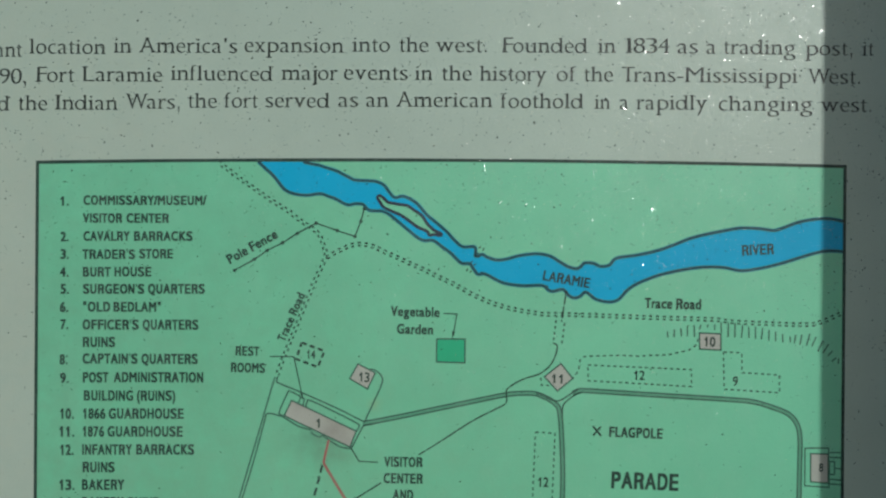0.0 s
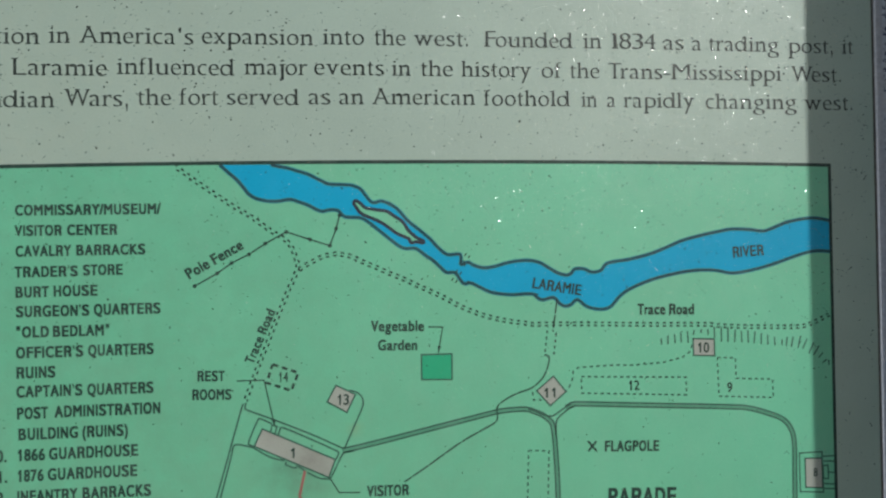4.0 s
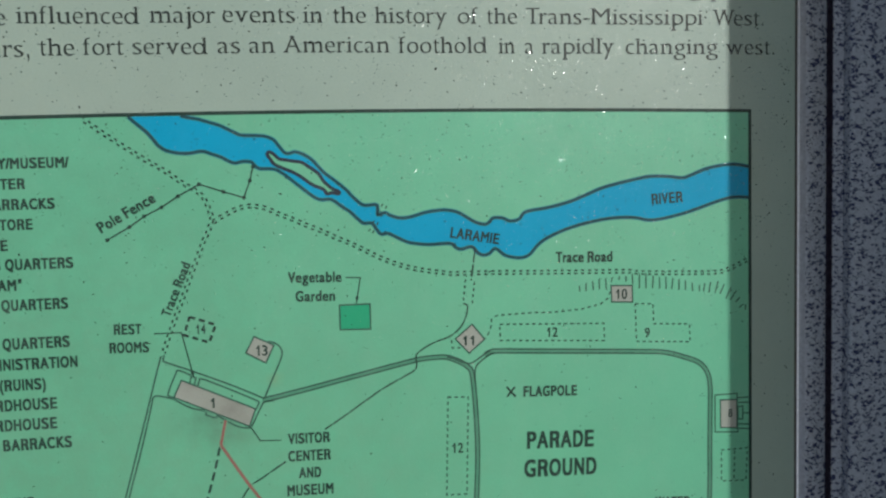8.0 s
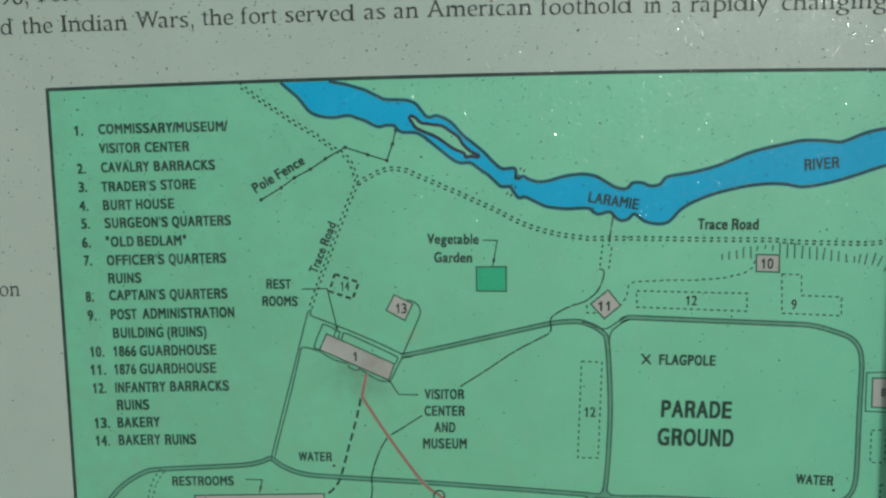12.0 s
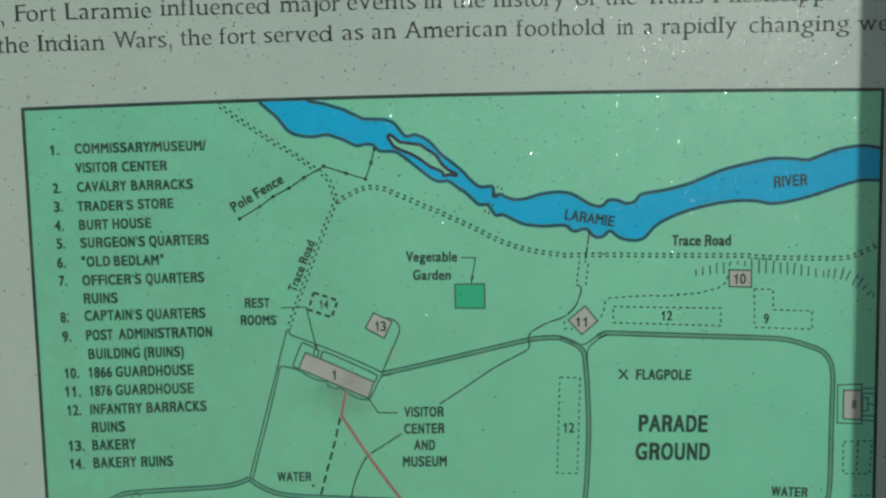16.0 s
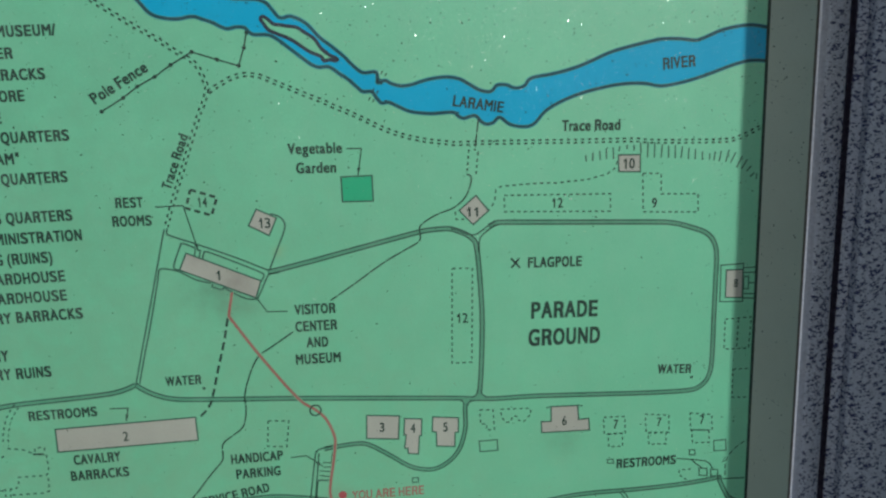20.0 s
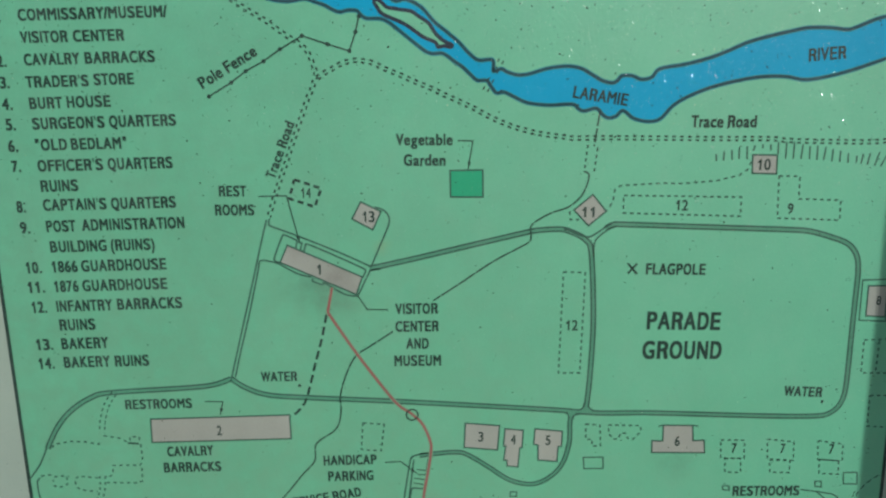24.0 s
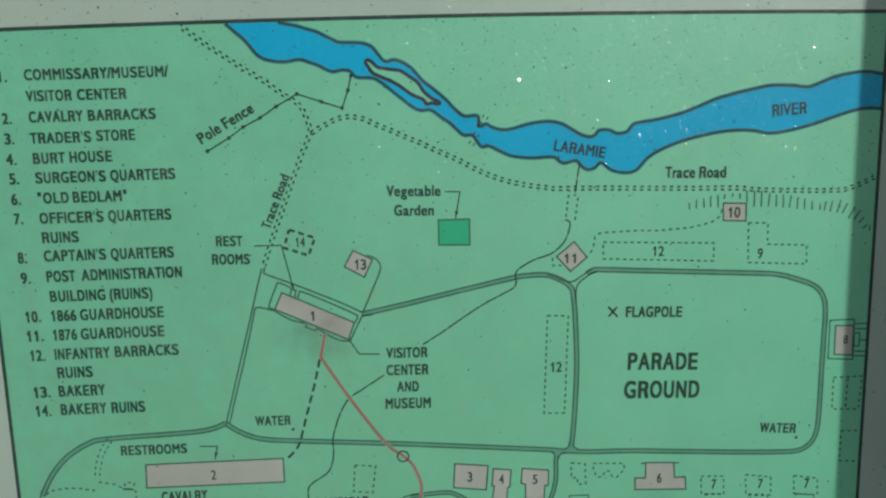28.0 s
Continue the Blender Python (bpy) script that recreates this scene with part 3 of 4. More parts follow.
GARDEN = [(298, 130), (319, 130), (319.0, 147.6), (298, 147)]
GARDEN_LEADER = [(303, 111), (312.9, 111.4), (309.6, 129.3)]
VISITOR_LEADER = [(234.6, 211.1), (241.0, 221.4), (255, 222)]
FLAG_X = [(414.4, 193.8), (420.8, 201.3), (420.5, 194.2), (414.6, 200.9)]
TICKS_WEST = [(469.3, 123.2), (469.6, 127.6), (474.3, 121.5), (474.3, 127.4), (479.2, 120.5), (479.7, 126.9), (484, 119), (484.2, 126.5), (489.0, 118.4), (489.4, 126.9), (494, 118), (493.2, 121.5), (499.3, 117.4), (499, 120), (504.3, 117.7), (504.3, 121.5), (509, 116), (509.3, 123.7), (514.4, 116.0), (514.3, 126.9), (519.4, 116.2), (519.3, 127.1), (525, 118), (524.3, 127.3), (529.6, 119.2), (529.8, 127.6), (534.6, 119.0), (534.7, 128.2)]
TICKS_EAST = [(540, 120), (539.0, 128.4), (544.7, 121.4), (544.5, 129.4), (549.6, 122.5), (549.6, 129.7), (554.8, 124.3), (555.0, 130.4), (560.4, 126.1), (560.5, 130.6), (564.5, 124.8), (563.6, 131.2), (569.1, 124.5), (567.7, 132.1), (575, 124), (572.6, 132.7), (579.8, 126.3), (576.4, 133.4), (585, 129), (581, 137), (589.2, 131.5), (584.6, 138.3), (592.0, 136.6), (588.6, 140.1), (594.8, 141.6), (591.4, 144.3), (596.6, 142.1), (596.3, 146.1)]
RUINS_W1 = [(19.2, 315.1), (22.1, 312.7), (32.1, 311.0), (42.4, 311.5), (51.8, 313.6), (53.3, 311.9)]
RUINS_W2 = [(55.8, 307.4), (59.6, 308.0), (66.0, 309.2), (72.1, 312.6)]
RUINS_W3 = [(80.6, 314.3), (81.0, 323.5), (80.2, 327.8), (78.6, 329.9), (60.0, 329.7), (59.2, 336.2), (55.3, 339.0), (53.5, 337.6)]
RUINS_W4 = [(48.8, 338.9), (35.2, 337.1), (32.6, 339.5), (32.3, 344.6), (35.2, 347.5), (46.9, 349.4)]
RUINS_W10 = [(79.7, 332.1), (79.0, 342.1), (75.2, 343.3), (54.3, 342.6), (52.4, 341.9)]
RUINS_W11 = [(9.3, 336.4), (15.7, 335.7), (18.1, 337.2), (26.8, 336.6), (26.8, 343.1), (22.3, 345.2), (17.8, 344.4), (17.2, 339.4)]
RUINS_W12 = [(73.6, 311.4), (73.8, 308.6), (80.3, 308.7), (80.0, 311.4)]
RUIN_WALL = [(72.0, 313.2), (79.4, 313.9)]
TRACK_W5 = [(66.5, 276.8), (64.3, 279.2), (59.9, 286.2), (56.5, 296.6), (55.1, 304.9)]
TRACK_W6 = [(51.6, 337.5), (51.4, 341), (50.2, 349.1), (45.5, 360.8), (40.6, 368.1), (38.4, 376)]
LOOP_W7 = [(8.2, 337.8), (6.0, 341.4), (6.3, 351.6), (9.1, 364.9), (17.1, 374.6)]
LOOP_W8 = [(1.8, 364.8), (5.9, 363.6), (9.7, 365.2), (13.8, 369.4), (21.0, 375.4)]
LOOP_W9 = [(1.2, 371.0), (7.3, 368.1), (14.5, 364.6), (18.4, 365.2), (24.4, 370.2), (35.9, 373.7)]
RUIN_H = [(234.7, 302.5), (249.3, 303.9), (246.4, 323.7), (232.8, 322.3)]
WATER_DOTS = [(192.7, 274.1), (552, 295)]
HERE_DOT = [(284, 366)]

# the river with its island
fill("river", smooth(RIVER_TOP + RIVER_TOP_EAST[1:]) + smooth(RIVER_LOW + RIVER_LOW_EAST[1:])[::-1], BLUE, 2, label="bright blue river")
for line in (RIVER_TOP + RIVER_TOP_EAST[1:], RIVER_LOW + RIVER_LOW_EAST[1:]):
    stroke("bank_fringe", line, 2.9, BANK_BLEED, curve=True, layer=2.5)
stroke("river_bank", RIVER_TOP + RIVER_TOP_EAST[1:], 1.85, BANK_INK, curve=True)
stroke("river_bank", RIVER_LOW + RIVER_LOW_EAST[1:], 1.85, BANK_INK, curve=True)
fill("island", smooth(ISLAND, True), GREEN, 3)
stroke("island_bank", ISLAND, 2.3, ISLAND_INK, closed=True, curve=True)

stroke("old_bridge", OLD_BRIDGE, 0.9, INK, (2.2, 4.2), gap=3.0)

# tracks drawn as paired dashes
stroke("trace_road", TRACE_WEST, 1.25, TRACE_INK, (2.2, 2.75), curve=True, gap=2.1, leads=(3.2, 0.25))
stroke("trace_road", TRACE_EAST, 1.25, TRACE_INK, (2.35, 2.70), curve=True, gap=2.2, leads=(2.57, 2.57))
for line in (TRACK_W5, TRACK_W6):
    stroke("ruin_track", line, 1.1, DASH_INK, (2.2, 2.2), curve=True, gap=3.4)
stroke("pole_fence", FENCE, 1.0, INK)
for spot in FENCE:
    dots("fence_post", [spot], 1.35, INK)

# roads drawn as two lines
for line in (ROAD_NORTH, ROAD_PARADE, ROAD_SOUTH, ROAD_WEST, SERVICE, ROAD_SOUTH_EAST):
    stroke("road_fill", line, 3.0, ROAD_FILL, curve=True, layer=2)
    stroke("road", line, 1.15, ROAD_INK, curve=True, gap=2.8)
stroke("road_fill", DROVE[3:], 2.8, ROAD_FILL, curve=True, layer=2)
stroke("road", DROVE[3:], 1.15, ROAD_INK, curve=True, gap=2.5)
for line in (JUNCTION_TOP, JUNCTION_INNER, ROAD_WEST_EDGE, WEST_ROAD_A, WEST_ROAD_B, ROAD_EAST_SPUR, YARD_LINE, YARD_INNER, YARD_COURT, YARD_SOUTH, YARD_EAST, YARD_STEPS, LOOP_THIRTEEN, PARKING_EDGE, PARKING_OUTER, PARKING_LOOP, LOOP_W7, LOOP_W8, LOOP_W9):
    stroke("road_edge", line, 1.15, ROAD_INK, curve=True)
# open mouths where two roads run into the road along the parade ground
fill("road_mouth", [(386.9, 294.6), (390.1, 294.6), (393.2, 298.4), (384.2, 297.6)], ROAD_FILL, 5)
fill("road_mouth", [(376.0, 297.6), (382.0, 298.2), (380.4, 301.4), (377.2, 301.2)], ROAD_FILL, 5)
for line in ([(387.4, 291.6), (386.6, 295), (384.2, 296.9)], [(390.3, 292), (390.8, 295.2), (394, 297.6)], [(377.0, 303), (376.6, 300.4), (374.4, 298.6)], [(379.9, 303.5), (380.6, 300.8), (384, 299.8)]):
    stroke("road_edge", line, 1.1, ROAD_INK, curve=True, layer=5.5)
stroke("road_edge", EAST_TRACK, 1.0, ROAD_INK, (4.0, 2.0), curve=True)
stroke("road", SOUTH_SPUR, 1.0, ROAD_INK, curve=True, gap=2.6)
for line in (TRAIL_SOUTH, TRAIL_NORTH):
    stroke("footpath", line, 1.1, TRACE_INK, (13.0, 0.7), curve=True)
for line in (BRIDGE_A, BRIDGE_B, STUB):
    stroke("footbridge", line, 1.1, TRACE_INK, (2.2, 2.1) if line is not STUB else (9, 1.2))
for k in range(0, len(BAYS), 2):
    stroke("parking_bay", BAYS[k : k + 2], 0.8, INK)
stroke("dashed_route", DASH_ROUTE, 1.7, INK, (6.0, 2.8), curve=True)
for line in (RED_ROUTE[:2], RED_ROUTE[1:]):
    stroke("red_fringe", line, 2.9, RED_BLEED, curve=len(line) > 2, layer=4.5)
stroke("red_route", RED_ROUTE[:2], 1.55, RED, layer=5)
stroke("red_route", RED_ROUTE[1:], 1.55, RED, curve=True, layer=5)
ring = [(CIRCLE[0][0] + 3.95 * math.cos(a), CIRCLE[0][1] + 3.95 * math.sin(a)) for a in np.linspace(0, 2 * math.pi, 24, endpoint=False)]
stroke("route_circle", ring, 1.1, INK, closed=True, layer=6)
dots("here_dot", HERE_DOT, 3.1, DOT_RED, 6)
for spot in WATER_DOTS:
    dots("water_dot", [spot], 1.1, INK)

# standing buildings: grey with a dark outline; ruins: dashed outlines
for line in (BUILDING_ONE, BUILDING_TWO, BUILDING_THREE, BUILDING_FOUR, BUILDING_FIVE, BUILDING_SIX, BOX_THIRTEEN, ELEVEN, TEN, EIGHT_INNER):
    plan = fill("building_plan", line, BEIGE, 3)
    stroke("outline", line, 1.1, ROAD_INK, closed=True, layer=5)
fill("garden_plot", GARDEN, GARDEN_GREEN, 3, label="dark green garden square")
stroke("outline", GARDEN, 1.1, ROAD_INK, closed=True, layer=5)
for line in (HUT_A, HUT_B, HUT_C, HUT_D, HUT_E, HUT_F, HUT_G, EIGHT_OUTER):
    stroke("hut_outline", line, 1.0, ROAD_INK, closed=True)
stroke("porch", PORCH, 1.0, ROAD_INK)
stroke("yard_gate", YARD_GATE, 1.0, ROAD_INK, closed=True)
stroke("porch", EIGHT_BOX, 1.0, ROAD_INK, closed=True)
stroke("ruin_wall", RUIN_WALL, 1.3, INK)
for k in range(0, len(EIGHT_STEPS), 2):
    stroke("step_line", EIGHT_STEPS[k : k + 2], 1.0, ROAD_INK)
stroke("porch", SIX_TICKS[:2], 1.0, ROAD_INK)
stroke("porch", SIX_TICKS[2:], 1.0, ROAD_INK)
stroke("ruin_outline", BOX_FOURTEEN, 1.8, INK, (4.0, 2.4), closed=True)
for line in (TWELVE_TOP, TWELVE_SIDE, NINE, RUIN_A, RUIN_B, RUIN_D, RUIN_E, RUIN_H, SEVEN_A, SEVEN_A_LOW, SEVEN_B, SEVEN_B_LOW, SEVEN_C, SEVEN_C_LOW):
    stroke("ruin_outline", line, 1.12, DASH_INK, (2.5, 2.2), closed=True)
for line in (RUINS_W1, RUINS_W2, RUINS_W3, RUINS_W4, RUINS_W10, RUINS_W11, RUINS_W12, ELEVEN_RUIN, RUIN_C, RUIN_D_WALL):
    stroke("ruin_outline", line, 1.15, DASH_INK, (2.4, 2.3))
stroke("dashed_path", PATH_TEN, 1.12, DASH_INK, (2.6, 2.3))

# leader lines, the flagpole's cross, and the slope's hachures
for line in (REST_LEADER, TWO_LEADER, HANDICAP_LEADER, GARDEN_LEADER, VISITOR_LEADER, RESTROOM_LEADER, RESTROOM_LEADER_B):
    stroke("leader_line", line, 0.85, INK)
for tip, tail in ((GARDEN_LEADER[2], GARDEN_LEADER[1]), (TWO_LEADER[2], TWO_LEADER[1]), (REST_LEADER[2], REST_LEADER[1]), (HANDICAP_LEADER[2], HANDICAP_LEADER[1])):
    d = (Vector(tip) - Vector(tail)).normalized()
    side = Vector((-d.y, d.x))
    base = Vector(tip) - d * 5
    fill("arrow_head", [tuple(Vector(tip)), tuple(base + side * 1.2), tuple(base - side * 1.2)], INK, 5)
for k in (0, 2):
    stroke("flagpole_mark", FLAG_X[k : k + 2], 1.45, INK)
for ticks in (TICKS_WEST, TICKS_EAST):
    for k in range(0, len(ticks), 2):
        stroke("slope_hachure", ticks[k : k + 2], 1.05, ROAD_INK)

# ---- lettering ----
@functools.lru_cache(None)
def glyphs(text, swell=0.0):
    cu = bpy.data.curves.new("letters", "FONT")
    cu.body, cu.resolution_u, cu.offset = text, 5, swell
    ob = new("letters", cu)
    bpy.context.view_layer.update()
    me = bpy.data.meshes.new_from_object(ob.evaluated_get(bpy.context.evaluated_depsgraph_get()))
    verts = [tuple(v.co) for v in me.vertices]
    faces = [tuple(p.vertices) for p in me.polygons]
    bpy.data.objects.remove(ob)
    bpy.data.curves.remove(cu)
    bpy.data.meshes.remove(me)
    return verts, faces


CAP = max(v[1] for v in glyphs("H")[0])
XHIGH = max(v[1] for v in glyphs("x")[0])


# widths of an old-style book face's letters, in thousandths of the type size
BOOK = {250: ".,", 280: "'", 291: "il", 326: "t1", 333: "f-", 337: "I", 395: "r", 424: "s", 444: "c", 479: "e", 500: "a03489", 546: "o", 553: "b", 556: "Fgyk", 565: "v", 582: "hn", 601: "p", 603: "u", 611: "Ld", 613: "T", 778: "A", 834: "w", 883: "m", 946: "M", 1000: "W", 234: "j", 516: "x"}
BOOK = {c: w / 1000 for w, letters in BOOK.items() for c in letters}
KERN = {"Wa": -0.09, "We": -0.09, "Tr": -0.08, "Fo": -0.06, "Fa": -0.05, "ra": -0.01, "y.": -0.05}
FEET = {c: (1, 1) for c in "AFILMTfhiklmnprx14"} | {"d": (0, 1), "u": (0, 1)}
HEADS = {c: (1, 1) for c in "AFILMTWvwyx"} | {c: (1, 0) for c in "bdhijklmnpru1"}
THIN, NIB = 0.023, 0.0220
FINE = {"a": (0.013, 0.010), "i": (0.015, 0.012), "j": (0.015, 0.012), ".": (0.004, 0.008), ",": (0.006, 0.010)}


def book_letter(c):
    """One built-in letter redrawn as with a broad pen: thinned, spread along the slanted nib, and given bracketed feet and heads."""
    thin, reach = FINE.get(c, (THIN, NIB))
    if c in "bd":  # a round bowl beside a tall stem
        (bowl, round_faces), (stem, tall_faces) = glyphs("o", -THIN), glyphs("l", -THIN)
        (b0, b1), (s0, s1) = [(min(v[0] for v in g), max(v[0] for v in g)) for g in (bowl, stem)]
        move = (b0 - s0) if c == "b" else (b1 - s1)
        verts = [(b0 + (v[0] - b0) * 0.96 + (0.018 if c == "b" else 0.0), v[1], 0) for v in bowl] + [(v[0] + move, v[1], 0) for v in stem]
        faces = list(round_faces) + [tuple(len(bowl) + i for i in f) for f in tall_faces]
    elif c == "t":  # a short stem with a hooked foot, cut slantwise, and a thin bar
        verts = [(0.105, 0.11, 0), (0.150, 0.13, 0), (0.150, 0.56, 0), (0.105, 0.50, 0), (0.120, 0.05, 0), (0.162, 0.075, 0), (0.165, 0.012, 0), (0.200, 0.050, 0), (0.225, 0.014, 0), (0.250, 0.050, 0), (0.295, 0.060, 0), (0.300, 0.085, 0)]
        verts += [(0.0, XHIGH - 0.055, 0), (0.29, XHIGH - 0.055, 0), (0.30, XHIGH - 0.026, 0), (0.03, XHIGH - 0.026, 0)]
        faces = [(0, 1, 2, 3), (0, 4, 5, 1), (4, 6, 7, 5), (6, 8, 9, 7), (8, 10, 11, 9), (12, 13, 14, 15)]
    else:
        verts, faces = glyphs(c, -thin)
    ys = [-0.23 + thin, thin, XHIGH - thin, CAP - thin]
    to = [-0.26, 0.004, XHIGH + 0.006, CAP]
    if c in ".,'-":
        ys, to = [-1, 1], [-1, 1]
    base = [(x, float(np.interp(y, ys, to)) if -0.23 <= y <= CAP else y) for x, y, _ in verts]
    if c == ",":
        base = [(x, 0.10 + (y - 0.10) * 1.5) for x, y in base]
    count = {}
    for f in faces:
        for a, b in zip(f, f[1:] + f[:1]):
            key = (min(a, b), max(a, b))
            count[key] = count.get(key, 0) + 1
    out, shapes = [], []
    for k, q in enumerate((-1.0, -0.5, 0.0, 0.5, 1.0)):
        n = len(out)
        out += [(x + q * reach, y + q * reach * 0.36, 0.004 * k) for x, y in base]
        shapes += [tuple(n + i for i in f) for f in faces]

    def slab(points):
        n = len(out)
        out.extend((x, y, 0.02) for x, y in points)
        shapes.append(tuple(range(n, n + len(points))))

    for (a, b), n in count.items():
        (x1, y1), (x2, y2) = base[a], base[b]
        lo, hi = min(x1, x2) - reach, max(x1, x2) + reach
        if n != 1 or abs(y1 - y2) > 0.006 or not 0.015 < abs(x2 - x1) < 0.12:
            continue
        if c in FEET and abs(y1) < 0.02 or c == "p" and y1 < -0.2:
            west, east = FEET[c]
            slab([(lo - 0.066 * west, y1 - 0.004), (hi + 0.066 * east, y1 - 0.004), (hi + 0.060 * east, y1 + 0.022), (hi, y1 + 0.062), (lo, y1 + 0.062), (lo - 0.060 * west, y1 + 0.022)])
        elif c in HEADS and (abs(y1 - XHIGH) < 0.03 or abs(y1 - CAP) < 0.03):
            if c == "M":
                west = 0.06 if lo < 0.4 else 0.0
                slab([(lo - west, y1 + 0.004), (lo - west, y1 - 0.022), (hi + 0.06 - west, y1 - 0.022), (hi + 0.06 - west, y1 + 0.004)])
            elif HEADS[c] == (1, 0):
                slab([(lo - 0.062, y1 - 0.048), (lo - 0.058, y1 - 0.026), (hi - 0.012, y1 + 0.014), (hi, y1 - 0.005), (hi, y1 - 0.07), (lo, y1 - 0.07)])
            else:
                slab([(lo - 0.064, y1 + 0.004), (lo - 0.058, y1 - 0.022), (lo, y1 - 0.058), (hi, y1 - 0.058), (hi + 0.058, y1 - 0.022), (hi + 0.064, y1 + 0.004)])
    return out, shapes


book_letter = functools.lru_cache(None)(book_letter)


def book_face(text):
    """A word in the book face, letter by letter at that face's widths."""
    verts, faces, pen = [], [], 0.0
    for k, c in enumerate(text):
        vs, fs = book_letter(c)
        lo, hi = min(v[0] for v in vs), max(v[0] for v in vs)
        step = BOOK[c]
        pen += KERN.get(text[k - 1 : k + 1], 0.0) if k else 0.0
        side = 0.085 if c in ".,'" else 0.035 if c in "aceos" else 0.012
        ink = step - 2 * side
        base = len(verts)
        verts += [(pen + side + (v[0] - lo) / (hi - lo) * ink, v[1], v[2]) for v in vs]
        faces += [tuple(base + i for i in f) for f in fs]
        pen += step
    return verts, faces


# widths of a bold grotesque face's letters, then where their ink begins and ends, in thousandths of the type size
GROTESQUE = {
    "A": (722, 20, 702), "B": (722, 76, 669), "C": (722, 44, 684), "D": (722, 76, 685), "E": (667, 76, 621), "F": (611, 76, 587),
    "G": (778, 44, 713), "H": (722, 71, 651), "I": (278, 64, 214), "J": (556, 22, 484), "K": (722, 87, 722), "L": (611, 76, 583),
    "M": (833, 69, 765), "N": (722, 69, 654), "O": (778, 44, 734), "P": (667, 76, 627), "Q": (778, 44, 737), "R": (722, 76, 677),
} | {
    "S": (667, 39, 629), "T": (611, 14, 598), "U": (722, 72, 651), "V": (667, 19, 648), "W": (944, 6, 938), "Y": (667, 15, 653),
    "a": (556, 29, 527), "b": (611, 61, 578), "c": (556, 34, 524), "d": (611, 34, 551), "e": (556, 23, 528), "g": (611, 40, 553),
    "l": (278, 69, 209), "n": (611, 65, 546), "o": (611, 34, 578), "r": (389, 64, 373), "t": (333, 10, 309), " ": (278, 0, 0),
} | {
    "'": (238, 70, 168), '"': (474, 98, 376), ".": (278, 64, 214), "/": (278, -33, 311), "(": (333, 35, 314), ")": (333, 24, 303),
    "1": (556, 69, 378), "4": (556, 27, 526),
} | {c: (556, 28, 522) for c in "02356789"}


def grotesque(text, weight):
    """The built-in letters, each drawn out to the width its ink has in a bold grotesque face once thickened by the weight."""
    verts, faces, pen = [], [], 0.0
    for c in text:
        step, west, east = (v / 1000 for v in GROTESQUE[c])
        if c != " ":
            vs, fs = glyphs(c)
            if c == "R":  # a bowl on a stem, with a nearly upright leg
                vs, fs = glyphs("P")
                edge = max(v[0] for v in vs)
                fs = list(fs) + [(len(vs), len(vs) + 1, len(vs) + 2, len(vs) + 3)]
                vs = list(vs) + [(edge - 0.10, 0, 0), (edge + 0.01, 0, 0), (edge - 0.06, 0.34, 0), (edge - 0.17, 0.34, 0)]
            west, east = pen + west + weight, pen + east - weight
            base = len(verts)
            if c == "1":
                stem = east - 0.10
                verts += [(stem, 0, 0), (east, 0, 0), (east, CAP, 0), (stem, CAP, 0), (stem, CAP * 0.70, 0), (west + 0.03, CAP * 0.66, 0), (west + 0.03, CAP * 0.77, 0), (stem - 0.04, CAP * 0.86, 0)]
                faces += [(base, base + 1, base + 2, base + 3), (base + 3, base + 7, base + 6, base + 5, base + 4)]
            else:
                lo, hi = min(v[0] for v in vs), max(v[0] for v in vs)
                verts += [(west + (v[0] - lo) / (hi - lo) * (east - west), v[1], 0.0) for v in vs]
                faces += [tuple(base + i for i in f) for f in fs]
        pen += step
    return verts, faces


RISE = 0.55  # how much of the thickening goes up and down


def lettering(text, x, y, wide, cap, angle=0.0, material=INK, parent=None, weight=0.0, serif=False, name="lettering", layer=7, fringe=0.0):
    verts, faces = book_face(text) if serif else grotesque(text, weight)
    left, right = min(v[0] for v in verts) - weight, max(v[0] for v in verts) + weight
    spread = weight + fringe
    if spread:
        n = len(verts)
        thick = [(vx + spread * dx, vy + spread * dy, 0.006 * k) for k, (dx, dy) in enumerate(((0, 0), (-1, -RISE), (1, -RISE), (-1, RISE), (1, RISE))) for vx, vy, _ in verts]
        faces = [tuple(i + n * k for i in f) for k in range(5) for f in faces]
        verts = thick
    sx, sy = wide / (right - left), cap / (CAP + 2 * RISE * weight)
    c, s = math.cos(radians(angle)), math.sin(radians(angle))
    out = []
    for vx, vy, vz in verts:
        px, py = (vx - left) * sx, (vy + RISE * weight) * sy
        out.append(((x + px * c - py * s - 300) / 1000, -0.00003 * layer - 0.0005 * vz, -(y - px * s - py * c) / 1000))
    return mesh_part(name, out, faces, material, parent or panel, "")


def ink_bleed(ob, text, x, y, wide, cap, slant, material, weight, fringe):
    """A paler fringe where the ink has run out round the letters; it belongs to the letters' own mesh."""
    under = lettering(text, x, y, wide, cap, slant, material, site_map, weight, layer=5.8, fringe=fringe)
    n, k = len(ob.data.vertices), len(ob.data.polygons)
    verts = [tuple(v.co) for v in ob.data.vertices] + [tuple(v.co) for v in under.data.vertices]
    faces = [tuple(p.vertices) for p in ob.data.polygons] + [tuple(i + n for i in p.vertices) for p in under.data.polygons]
    ink, old, spare = ob.data.materials[0], ob.data, under.data
    me = bpy.data.meshes.new(ob.name)
    me.from_pydata(verts, [], faces)
    me.materials.append(ink)
    me.materials.append(material)
    for p in me.polygons[k:]:
        p.material_index = 1
    ob.data = me
    bpy.data.objects.remove(under)
    bpy.data.meshes.remove(old)
    bpy.data.meshes.remove(spare)


